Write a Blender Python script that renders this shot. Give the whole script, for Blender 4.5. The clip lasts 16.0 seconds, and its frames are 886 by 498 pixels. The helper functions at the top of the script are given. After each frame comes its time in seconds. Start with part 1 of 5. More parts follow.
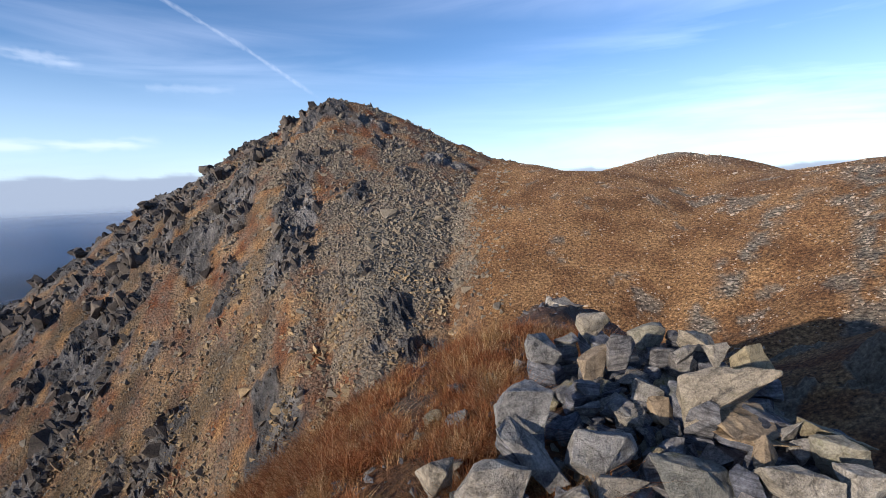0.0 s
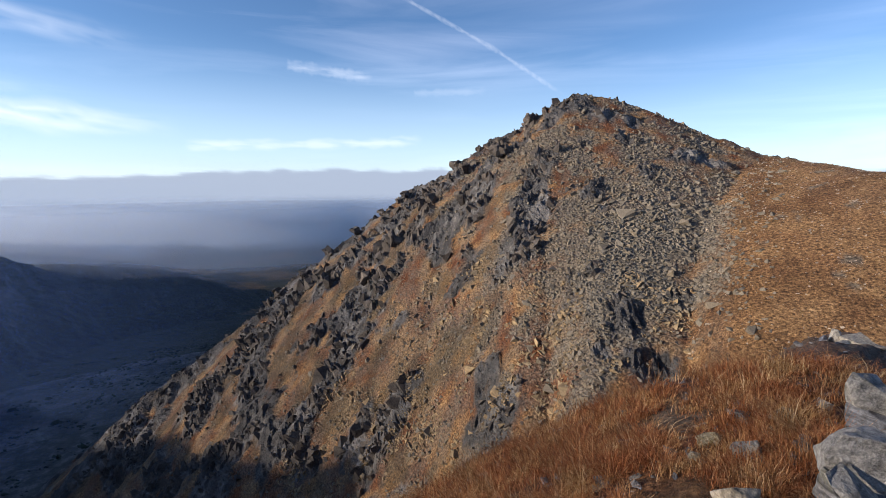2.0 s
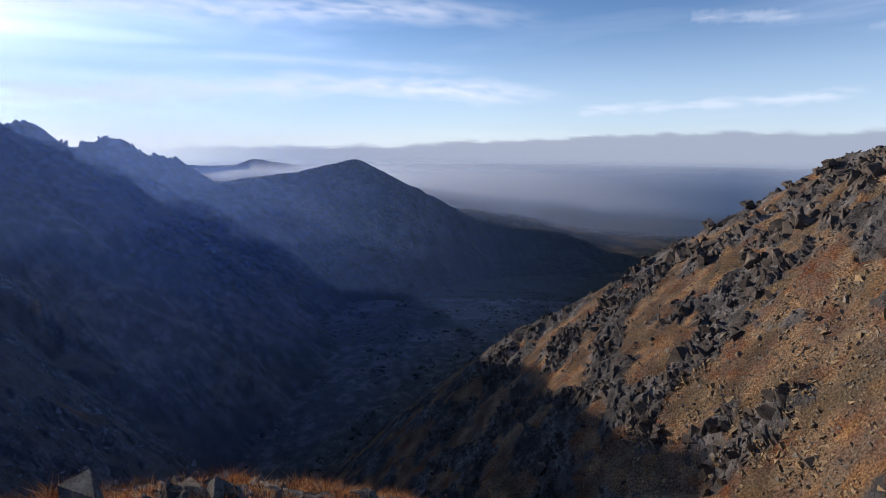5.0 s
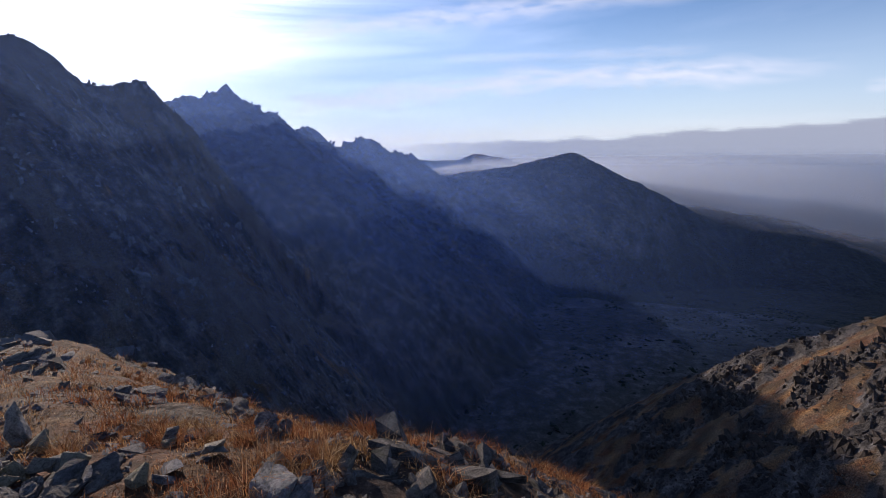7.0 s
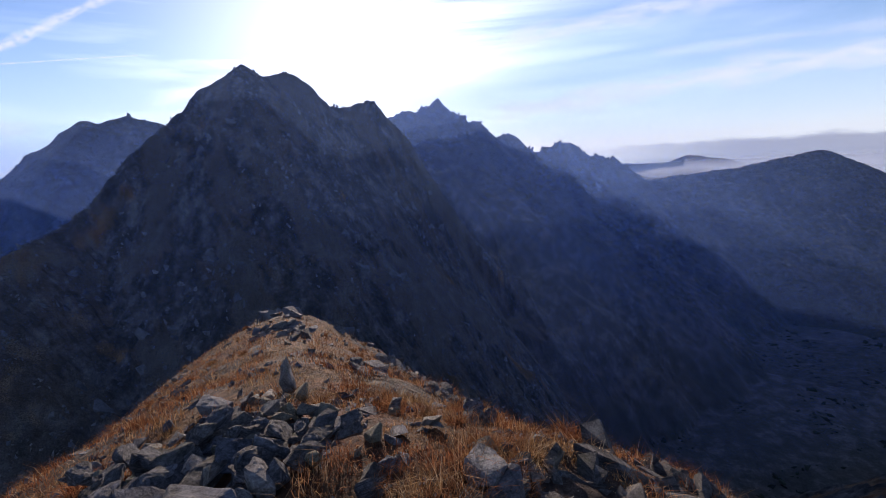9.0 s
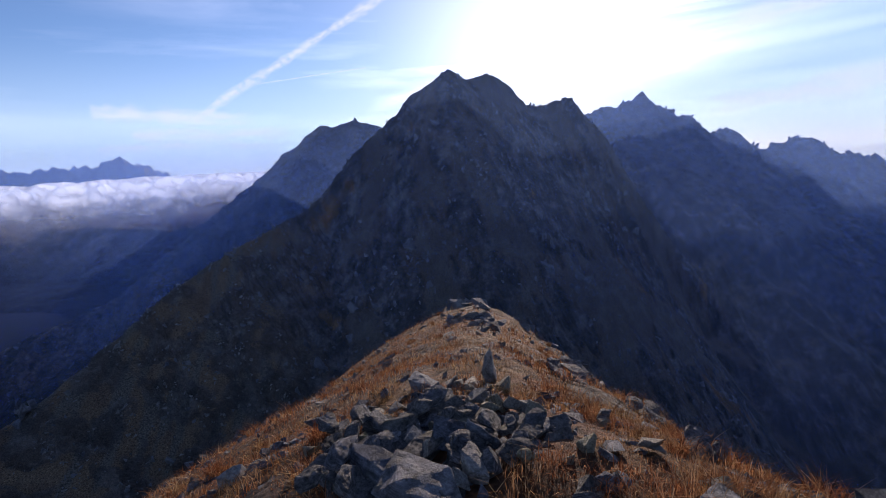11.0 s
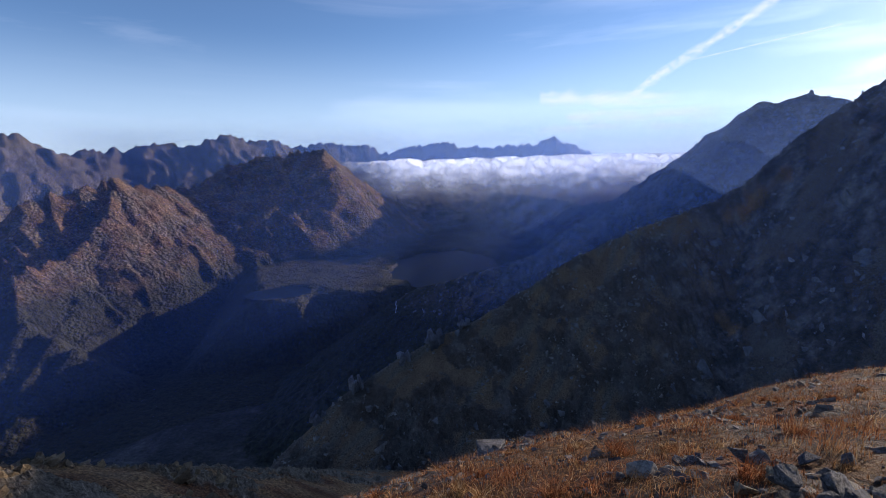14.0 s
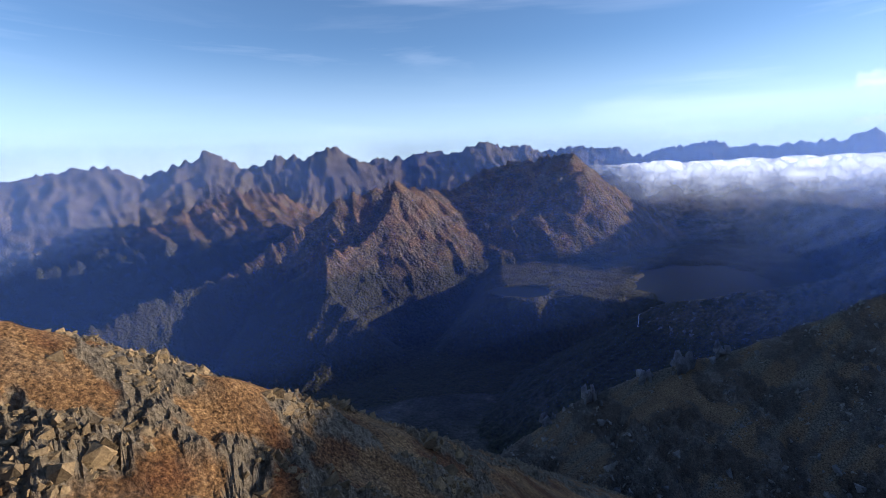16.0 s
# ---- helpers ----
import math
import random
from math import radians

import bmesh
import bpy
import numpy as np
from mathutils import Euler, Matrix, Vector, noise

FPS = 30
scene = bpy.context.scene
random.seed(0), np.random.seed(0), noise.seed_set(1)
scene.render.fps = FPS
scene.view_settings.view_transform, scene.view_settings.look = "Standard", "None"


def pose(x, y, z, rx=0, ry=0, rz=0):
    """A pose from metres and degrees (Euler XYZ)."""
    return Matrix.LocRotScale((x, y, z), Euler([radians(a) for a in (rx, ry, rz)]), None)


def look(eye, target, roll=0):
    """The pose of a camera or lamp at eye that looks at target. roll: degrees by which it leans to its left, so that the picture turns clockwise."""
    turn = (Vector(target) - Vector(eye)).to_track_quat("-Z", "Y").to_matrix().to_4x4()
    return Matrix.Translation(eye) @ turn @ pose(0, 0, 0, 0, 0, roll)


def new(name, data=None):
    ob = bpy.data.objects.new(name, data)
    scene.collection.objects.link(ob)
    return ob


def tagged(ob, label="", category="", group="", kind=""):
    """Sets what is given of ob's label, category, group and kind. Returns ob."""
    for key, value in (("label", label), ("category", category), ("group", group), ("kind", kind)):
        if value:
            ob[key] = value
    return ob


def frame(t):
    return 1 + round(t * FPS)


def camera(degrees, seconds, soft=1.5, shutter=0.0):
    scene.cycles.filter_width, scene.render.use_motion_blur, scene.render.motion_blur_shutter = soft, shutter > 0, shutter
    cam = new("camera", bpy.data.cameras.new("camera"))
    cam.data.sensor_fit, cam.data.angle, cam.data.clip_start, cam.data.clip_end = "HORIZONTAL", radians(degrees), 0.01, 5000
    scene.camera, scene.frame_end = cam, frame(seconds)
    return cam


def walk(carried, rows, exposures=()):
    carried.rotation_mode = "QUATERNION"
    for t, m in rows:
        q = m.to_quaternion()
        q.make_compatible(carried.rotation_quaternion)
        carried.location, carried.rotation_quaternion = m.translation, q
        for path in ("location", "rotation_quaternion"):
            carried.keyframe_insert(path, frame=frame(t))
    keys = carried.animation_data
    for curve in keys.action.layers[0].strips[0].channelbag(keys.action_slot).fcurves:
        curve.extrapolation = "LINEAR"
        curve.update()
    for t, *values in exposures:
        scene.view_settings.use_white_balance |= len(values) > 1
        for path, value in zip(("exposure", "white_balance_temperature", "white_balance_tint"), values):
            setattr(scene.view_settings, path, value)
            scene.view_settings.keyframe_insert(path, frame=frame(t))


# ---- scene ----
EXPOSURES = [(0.0, .6, 5880, 12.5), (3.2, .6, 6180, 14), (4.2, .4, 6120, 15), (7.0, .25, 6250, 22), (9.0, .32, 6300, 24), (12.5, .3, 6150, 23), (14.5, .55, 6150, 16), (16.0, .75, 6200, 12.5)]
cam = camera(85.5, 16.0, soft=.6)
# seconds, x, y, z, tilt, lean, turn
PATH = [
    (0.0, -0.000, 0.000, 1.700, 81.63, 1.28, 0.00),
    (0.5, -0.080, -0.026, 1.704, 81.14, 1.19, 5.61),
    (1.0, -0.174, -0.068, 1.710, 81.04, 1.03, 12.66),
    (1.5, -0.266, -0.144, 1.718, 81.29, 0.74, 20.31),
    (2.0, -0.342, -0.210, 1.722, 81.49, -0.08, 27.34),
    (2.5, -0.414, -0.278, 1.732, 80.58, -0.12, 35.22),
    (3.0, -0.492, -0.372, 1.722, 79.86, -0.45, 41.62),
    (3.5, -0.558, -0.486, 1.710, 79.30, -0.71, 47.07),
    (4.0, -0.600, -0.612, 1.704, 78.81, -0.60, 55.58),
    (6.5, -0.664, -1.252, 1.702, 76.21, 1.37, 88.28),
    (7.0, -0.662, -1.286, 1.696, 76.93, 1.79, 95.10),
    (7.5, -0.656, -1.314, 1.684, 77.53, 1.93, 100.86),
    (8.0, -0.638, -1.326, 1.680, 77.36, 2.40, 105.94),
    (8.5, -0.616, -1.348, 1.682, 77.45, 3.08, 111.00),
    (9.0, -0.594, -1.380, 1.678, 78.67, 3.88, 118.02),
    (11.5, -0.498, -1.640, 1.672, 79.91, 3.66, 146.27),
    (12.0, -0.458, -1.710, 1.682, 80.08, 3.31, 152.93),
    (12.5, -0.390, -1.782, 1.700, 80.51, 2.47, 159.35),
    (13.0, -0.336, -1.866, 1.694, 80.80, 2.48, 167.01),
    (13.5, -0.286, -1.864, 1.704, 80.17, 1.66, 178.80),
    (14.0, -0.248, -1.830, 1.718, 80.01, 1.46, 186.65),
    (14.5, -0.126, -1.818, 1.714, 80.84, 2.19, 194.01),
    (15.0, 0.042, -1.816, 1.708, 81.02, 2.36, 201.46),
    (15.5, 0.230, -1.814, 1.702, 81.34, 1.98, 208.74),
    (16.0, 0.422, -1.814, 1.698, 81.28, 1.93, 215.25),
]
walk(cam, [(t, pose(*p)) for t, *p in PATH], EXPOSURES)

# ---- light ----
SUN_AZ, SUN_EL = 129.0, 12.5
world = bpy.data.worlds.new("sky")
scene.world = world
world.use_nodes = True
wn, wl = world.node_tree.nodes, world.node_tree.links
wn.clear()
sky = wn.new("ShaderNodeTexSky")
sky.sky_type, sky.sun_disc = "NISHITA", False
sky.sun_elevation, sky.sun_rotation = radians(SUN_EL), radians(-SUN_AZ)
sky.altitude, sky.air_density, sky.dust_density, sky.ozone_density = 2100, 1.0, .45, 3.2
bg, wout = wn.new("ShaderNodeBackground"), wn.new("ShaderNodeOutputWorld")
bg.inputs["Strength"].default_value = 0.115
# thin cirrus, drawn out sideways
coord, stretch = wn.new("ShaderNodeTexCoord"), wn.new("ShaderNodeMapping")
stretch.inputs["Scale"].default_value = (1.0, 1.0, 9.0)
stretch.inputs["Rotation"].default_value = (radians(3), radians(4), 0)
wl.new(coord.outputs["Generated"], stretch.inputs["Vector"])
streaks, cover, veil_ramp, cover_ramp = wn.new("ShaderNodeTexNoise"), wn.new("ShaderNodeTexNoise"), wn.new("ShaderNodeMapRange"), wn.new("ShaderNodeMapRange")
streaks.inputs["Scale"].default_value, streaks.inputs["Detail"].default_value, streaks.inputs["Roughness"].default_value, streaks.inputs["Distortion"].default_value = 1.7, 7, .55, .5
cover.inputs["Scale"].default_value, cover.inputs["Detail"].default_value = 1.1, 2
for t in (streaks, cover):
    wl.new(stretch.outputs[0], t.inputs["Vector"])
veil_ramp.inputs[1].default_value, veil_ramp.inputs[2].default_value = .46, .78
cover_ramp.inputs[1].default_value, cover_ramp.inputs[2].default_value = .38, .62
wl.new(streaks.outputs["Fac"], veil_ramp.inputs[0])
wl.new(cover.outputs["Fac"], cover_ramp.inputs[0])
thick, cirrus, cloudy = wn.new("ShaderNodeMath"), wn.new("ShaderNodeMix"), wn.new("ShaderNodeMix")
thick.operation = "MULTIPLY"
wl.new(veil_ramp.outputs[0], thick.inputs[0])
wl.new(cover_ramp.outputs[0], thick.inputs[1])
cover_ramp.inputs[4].default_value = .5
# cirrus scatters the sky's own light about it, whiter and brighter
cirrus.data_type, cirrus.blend_type = "RGBA", "ADD"
cirrus.inputs[0].default_value = 1
wl.new(sky.outputs[0], cirrus.inputs[6])
cirrus.inputs[7].default_value = (3.2, 3.0, 2.9, 1)
cloudy.data_type = "RGBA"
wl.new(thick.outputs[0], cloudy.inputs[0])
wl.new(sky.outputs[0], cloudy.inputs[6])
wl.new(cirrus.outputs[2], cloudy.inputs[7])
# the bright aureole of thin cloud before the low sun
toward, lobe, wide_lobe, lobes, shine, aureole = (wn.new("ShaderNodeVectorMath"), *(wn.new("ShaderNodeMath") for _ in range(4)), wn.new("ShaderNodeMix"))
toward.operation = "DOT_PRODUCT"
toward.inputs[1].default_value = (-math.sin(radians(SUN_AZ)) * math.cos(radians(SUN_EL)), math.cos(radians(SUN_AZ)) * math.cos(radians(SUN_EL)), math.sin(radians(SUN_EL)))
wl.new(coord.outputs["Generated"], toward.inputs[0])
lobe.operation, wide_lobe.operation, lobes.operation, shine.operation = "POWER", "POWER", "MULTIPLY_ADD", "MULTIPLY_ADD"
for p, power in ((lobe, 38), (wide_lobe, 6)):
    wl.new(toward.outputs["Value"], p.inputs[0])
    p.inputs[1].default_value = power
    p.use_clamp = True
wl.new(lobe.outputs[0], lobes.inputs[0])
lobes.inputs[1].default_value = 6.0
wl.new(wide_lobe.outputs[0], lobes.inputs[2])
wl.new(veil_ramp.outputs[0], shine.inputs[0])
shine.inputs[1].default_value, shine.inputs[2].default_value = 1.5, .35
both_lobes = wn.new("ShaderNodeMath")
both_lobes.operation = "MULTIPLY"
wl.new(lobes.outputs[0], both_lobes.inputs[0])
wl.new(shine.outputs[0], both_lobes.inputs[1])
glare = wn.new("ShaderNodeVectorMath")
glare.operation = "SCALE"
glare.inputs[0].default_value = (2.1, 2.05, 2.0)
wl.new(both_lobes.outputs[0], glare.inputs["Scale"])
aureole.data_type, aureole.blend_type = "RGBA", "ADD"
aureole.inputs[0].default_value = 1
wl.new(glare.outputs[0], aureole.inputs[7])
split, low_sky, pale_sky = wn.new("ShaderNodeSeparateXYZ"), wn.new("ShaderNodeMapRange"), wn.new("ShaderNodeMix")
wl.new(coord.outputs["Generated"], split.inputs[0])
wl.new(split.outputs["Z"], low_sky.inputs[0])
low_sky.interpolation_type = "SMOOTHSTEP"
low_sky.inputs[1].default_value, low_sky.inputs[2].default_value = .26, -.01
low_sky.inputs[3].default_value, low_sky.inputs[4].default_value = 0, .62
pale_sky.data_type = "RGBA"
wl.new(low_sky.outputs[0], pale_sky.inputs[0])
wl.new(cloudy.outputs[2], pale_sky.inputs[6])
pale_sky.inputs[7].default_value = (4.9, 6.0, 7.0, 1)
wl.new(pale_sky.outputs[2], aureole.inputs[6])
wl.new(aureole.outputs[2], bg.inputs["Color"])
wl.new(bg.outputs[0], wout.inputs["Surface"])

sun_data = bpy.data.lights.new("sun", "SUN")
sun_data.energy, sun_data.angle, sun_data.color = 5.0, radians(0.5), (1.0, 0.84, 0.62)
sun = new("sun", sun_data)
to_sun = Vector((-math.sin(radians(SUN_AZ)) * math.cos(radians(SUN_EL)), math.cos(radians(SUN_AZ)) * math.cos(radians(SUN_EL)), math.sin(radians(SUN_EL))))
sun.matrix_world = look((0, 0, 60), Vector((0, 0, 60)) - to_sun)


# ---- noise on arrays ----
def _grid(ix, iy, seed):
    h = ix.astype(np.int32).astype(np.uint32) * np.uint32(374761393) + iy.astype(np.int32).astype(np.uint32) * np.uint32(668265263) + np.uint32((seed * 974634777) & 0xFFFFFFFF)
    h = (h ^ (h >> np.uint32(13))) * np.uint32(1274126177)
    return ((h ^ (h >> np.uint32(16))) & np.uint32(0xFFFF)).astype(np.float32) * np.float32(2 * math.pi / 65536)


def perlin(x, y, seed=0):
    """Gradient noise, about -0.7 to 0.7."""
    x0, y0 = np.floor(x), np.floor(y)
    fx, fy = (x - x0).astype(np.float32), (y - y0).astype(np.float32)
    u, v = fx * fx * fx * (fx * (fx * 6 - 15) + 10), fy * fy * fy * (fy * (fy * 6 - 15) + 10)

    def g(dx, dy):
        a = _grid(x0 + dx, y0 + dy, seed).astype(np.float32)
        return np.cos(a) * (fx - dx) + np.sin(a) * (fy - dy)

    low = g(0, 0) * (1 - u) + g(1, 0) * u
    high = g(0, 1) * (1 - u) + g(1, 1) * u
    return low * (1 - v) + high * v


def fbm(x, y, octaves, seed=0, gain=0.5):
    total, amp = 0, 1.0
    for k in range(octaves):
        total = total + amp * perlin(x * 2 ** k, y * 2 ** k, seed + 17 * k)
        amp *= gain
    return total


def crags(x, y, octaves, seed=0, gain=0.5):
    """Sharp-crested noise, about -1 to 1."""
    total, amp = 0, 1.0
    for k in range(octaves):
        total = total + amp * (.7 - 3.2 * np.abs(perlin(x * 2 ** k, y * 2 ** k, seed + 31 * k)))
        amp *= gain
    return total


def smooth(a, b, v):
    q = np.clip((v - a) / (b - a), 0, 1)
    return q * q * (3 - 2 * q)


EYE = 1.7


def spot(az, el, d):
    """A place at a bearing (degrees, counter-clockwise from north), an angle of height and a level distance from the summit."""
    return (-math.sin(radians(az)) * d, math.cos(radians(az)) * d, EYE + d * math.tan(radians(el)))


# ---- the lie of the land: crest lines as (bearing, height angle, distance, fall of the near side) ----
PEAK = [(66.5, -43, 330, 1.0), (63.5, -31, 332, 1.0), (60, -21.6, 335, .95), (51, -16.5, 325, .9), (47, -13.9, 320, .88), (42.7, -10.1, 315, .88), (39, -7.6, 310, .86),
        (35, -4.6, 305, .85), (31, -1.5, 300, .84), (26.5, .3, 295, .82), (23.5, 2.5, 290, .8), (21.2, 4.4, 288, .78), (18, 5.3, 285, .76),
        (14.5, 8.0, 280, .72), (12.3, 9.1, 278, .7), (9, 8.5, 278, .62), (5.3, 7.2, 275, .54), (-1.8, 3.9, 262, .38), (-5, 2.4, 255, .3)]
SADDLE = [(-5, 2.3, 255, .4), (-9.7, 1.4, 235, .22), (-13.5, .6, 218, .2), (-18.4, .4, 218, .2), (-21.9, 1.2, 240, .2), (-25.8, 2.2, 260, .2),
          (-28.4, 1.8, 255, .2), (-34, -.2, 220, .2), (-42, 1.0, 195, .3), (-52, 2.5, 180, .5)]
DARK_PEAK = [(214, -35.5, 304, .5), (204, -29, 328, .5), (199, -25.6, 339, .55), (193, -22.7, 355, .55), (188.8, -20.8, 368, .55), (183, -18.4, 384, .6), (176.9, -14.7, 416, .65),
             (171, -10.8, 448, .7), (164.4, -7.4, 480, .75), (157.8, -4.7, 512, .95), (154.8, -2.6, 528, 1.2), (150.5, 2.1, 544, 1.35), (145.6, 6.0, 560, 1.3), (143.5, 7.9, 563, 1.25),
             (139.0, 10.5, 568, 1.15), (137.0, 9.2, 571, 1.15), (135.1, 9.6, 576, 1.25), (133.3, 9.0, 579, 1.4), (130.6, 6.0, 589, 1.7)]
DARK_SPUR = [(130.6, 6.0, 589, 1.4), (128.6, 5.8, 598, 1.5), (125.7, 6.4, 608, 1.8), (122.4, 2.2, 611, 2.2), (119.5, -2.8, 614, 2.4), (115.4, -9.7, 612, 2.4), (110.9, -15.3, 606, 2.4),
             (108.0, -20.2, 600, 2.4), (105, -26.3, 594, 2.4), (103, -31, 590, 2.4)]
BACK_PEAKS = [(128, 3.5, 883, .8), (124, 4.5, 897, .8), (120.5, 4.6, 925, .8), (118.4, 5.7, 952, .8), (115.8, 3.8, 980, .8), (114.1, 3.0, 1000, .8), (112.2, 1.0, 1028, .8),
              (110.5, 1.6, 1056, .8), (107.6, -.9, 1104, .8), (104.2, .1, 1159, .8), (101.3, -1.5, 1214, .8), (98.8, -2.1, 1270, .8), (96.3, -4.6, 1366, .7)]
BLUE_PEAK = [(96.3, -4.7, 1366, .6), (92.6, -4.1, 1420, .6), (86.6, -3.4, 1500, .6), (80.4, -2.1, 1570, .75), (77.4, -3.7, 1590, .75), (72.9, -6.6, 1620, .75),
             (67.8, -9.7, 1650, .5), (58.3, -10.2, 1700, .35), (55.7, -10.5, 1720, .35), (52.1, -12.4, 1750, .3), (44.7, -12.4, 1800, .3), (30, -13, 1900, .3)]
SHADED_PEAK = [(144.8, 3.0, 1080, .95), (147.6, 4.8, 1080, .95), (150.2, 5.6, 1080, .95), (152.8, 5.0, 1080, .95), (154.1, 5.2, 1078, 1.0), (156.9, 2.5, 1062, 1.0), (159.7, .2, 1046, 1.0),
               (167.1, -5.3, 1032, .9), (170.3, -7.6, 1044, .8), (176.2, -11, 1059, .55), (181.4, -12.5, 1084, .5), (186.1, -13.7, 1096, .5), (190.2, -14.6, 1175, .5)]
LAKE_WALL = [(155, -1.5, 1200, .9), (159, -3.6, 1350, .8), (165, -4.8, 1600, .7), (170, -5.0, 2000, .65), (176, -4.2, 2500, .65), (182, -3.0, 2900, .6)]
SUNLIT_RIDGE = [(252.8, -13.4, 1700, .95), (239, -9.7, 1800, .95), (234.2, -6.9, 1850, .95), (230.2, -4.6, 1900, .95), (227.6, -2.8, 1930, .95), (224.9, -1.9, 1960, .9),
                (220.9, -.7, 2000, .85), (218.3, -1.5, 2060, .75), (214.2, -2.0, 2240, .65), (210.2, .5, 2350, .65), (207.5, 1.1, 2350, .7),
                (203.7, 1.6, 2310, .8), (200.5, 1.8, 2280, 1.0), (198.3, -1.5, 2200, 1.2), (196.2, -5.4, 2100, 1.2)]
SUNLIT_SPUR = [(220.9, -.7, 2000, .8), (221.7, -4.2, 1850, .8), (225.3, -8.0, 1700, .8), (229.3, -8.9, 1620, .8), (229.6, -13.2, 1480, .8), (224.5, -18.2, 1330, .8)]
LEFT_RIDGE = [(262, -10, 2600, .5), (257.4, -8.2, 2600, .5), (251.3, -6.5, 2620, .5), (243.5, -2.9, 2700, .5), (238.4, -1.0, 2780, .5), (233.8, -1.9, 2850, .5), (231, -5, 2850, .5)]
CIRQUE_WALL = [(199, -1.2, 2900, .5), (192, -1.0, 2980, .5), (184, -.9, 3080, .45), (174, -1.0, 3200, .45), (164, -1.0, 3250, .45), (156, -1.0, 3200, .45)]
RANGE_EAST = [(275, -.5, 3900, .45), (262, .2, 3900, .45), (257.8, .5, 3900, .45), (253.8, 1.4, 3900, .45), (250.3, 1.8, 3900, .45), (247.7, .5, 3900, .45), (245.1, 1.3, 3900, .5), (240.8, 3.0, 3900, .5),
              (238.7, 1.7, 3900, .5), (234.7, 1.6, 3900, .5), (234, 2.4, 3900, .5), (231, 2.5, 3900, .5), (228.1, 3.4, 3900, .5), (223.7, 1.5, 3950, .5), (220.7, 2.2, 4000, .5),
              (216.1, 2.8, 4050, .5), (214.1, 2.3, 4080, .5), (210.8, 3.8, 4100, .5), (208.2, 2.7, 4120, .5), (205.6, 3.1, 4150, .5), (203.7, 2.1, 4180, .5)]
RANGE_SOUTH = [(203.7, 2.1, 4180, .5), (200.8, 2.6, 4200, .5), (195.5, 2.1, 4250, .5), (192.6, 1.2, 4280, .5), (190.9, 2.0, 4300, .5), (186.3, 2.3, 4320, .5), (183.7, 1.8, 4330, .5),
               (177.4, 1.7, 4350, .5), (174, 2.5, 4370, .5), (170.2, .9, 4400, .5), (166, -1.2, 4400, .5)]
NEAR_CRAG = [(300, -4, 86, .6), (280, -6, 83, .6), (259.2, -10.8, 79, .62), (254.8, -13.5, 76, .66), (251.5, -15.9, 74, .7), (246.8, -18.3, 73, .75), (241.4, -20.5, 71, .9), (237.4, -23.0, 71, 1.0),
             (234.5, -25.6, 71, 1.05), (229.4, -28.4, 71, 1.05), (222.5, -31.2, 73, 1.1), (216.1, -34.8, 75, 1.1)]
FAR_PEAK = [(101, -2.6, 3300, .4), (97.8, -2.5, 3300, .4), (93.9, -2.8, 3300, .4), (91.4, -1.9, 3300, .5), (89, -2.4, 3300, .5), (87.9, -2.6, 3300, .5), (86.3, -3.6, 3300, .4), (80, -5, 3300, .3)]
FOOTHILLS = [(76, -5.6, 2700, .3), (72.9, -6.1, 2700, .3), (66.8, -7.3, 2700, .3), (62.2, -8.3, 2700, .3), (58.3, -9.8, 2700, .3)]
FRONT_HILL = [(71.5, -9, 2200, .3), (67.9, -8.0, 2200, .3), (64.4, -8.5, 2200, .3), (59.4, -9.5, 2200, .3), (54, -11, 2200, .3)]
KNOLL = [(58.3, -9.4, 2900, .5), (56.4, -8.1, 2900, .5), (54.4, -8.5, 2900, .4), (51.1, -9.7, 2900, .3)]
# the summit crest we stand on, in metres
CREST = [(60, 120, -42, .5), (22, 62, -22, .4), (9, 36.4, -8.2, .3), (5, 22, -5.0, .3), (2.3, 11, -1.9, .3), (1.0, 5, -.1, .28), (.7, 2.8, .1, .28), (0, .4, 0, .25), (-.9, -.9, .0, .25), (-1.9, -2.2, .32, .28),
         (-2.1, -3.1, .25, .3), (-3.1, -4.4, -.15, .3), (-6, -7.8, -1.6, .3), (-10.8, -13.2, -3.3, .35), (-18.8, -21.5, -7.0, .45), (-24, -29, -9.4, .5), (-34, -36, -13.8, .6), (-60, -66, -38, .7), (-130, -150, -75, .8)]

# name, crest, fall of the far side, roundness of the crest (m), roughness (m)
RIDGES = [("summit_ridge", CREST, None, 1.0, .10), ("rocky_peak", PEAK, .9, 1.5, 3.2), ("grass_saddle", SADDLE, .25, 6, .5), ("dark_peak", DARK_PEAK, 1.5, 1.5, 5.0),
          ("dark_spur", DARK_SPUR, 2.4, 1.5, 4.0), ("back_peaks", BACK_PEAKS, .8, 3, 11), ("shadow_peak", BLUE_PEAK, .5, 8, 10), ("shaded_peak", SHADED_PEAK, .7, 4, 10),
          ("lake_wall", LAKE_WALL, .8, 8, 20), ("sunlit_ridge", SUNLIT_RIDGE, .7, 5, 24), ("sunlit_spur", SUNLIT_SPUR, .7, 5, 20), ("valley_ridge", LEFT_RIDGE, .6, 6, 34), ("cirque_wall", CIRQUE_WALL, .5, 8, 15),
          ("east_range", RANGE_EAST, .6, 6, 40), ("south_range", RANGE_SOUTH, .6, 6, 34), ("near_crag", NEAR_CRAG, .7, 1.5, 2.0), ("far_peak", FAR_PEAK, .4, 8, 14),
          ("foothills", FOOTHILLS, .3, 25, 10), ("front_hill", FRONT_HILL, .3, 25, 10), ("knoll", KNOLL, .3, 14, 6)]


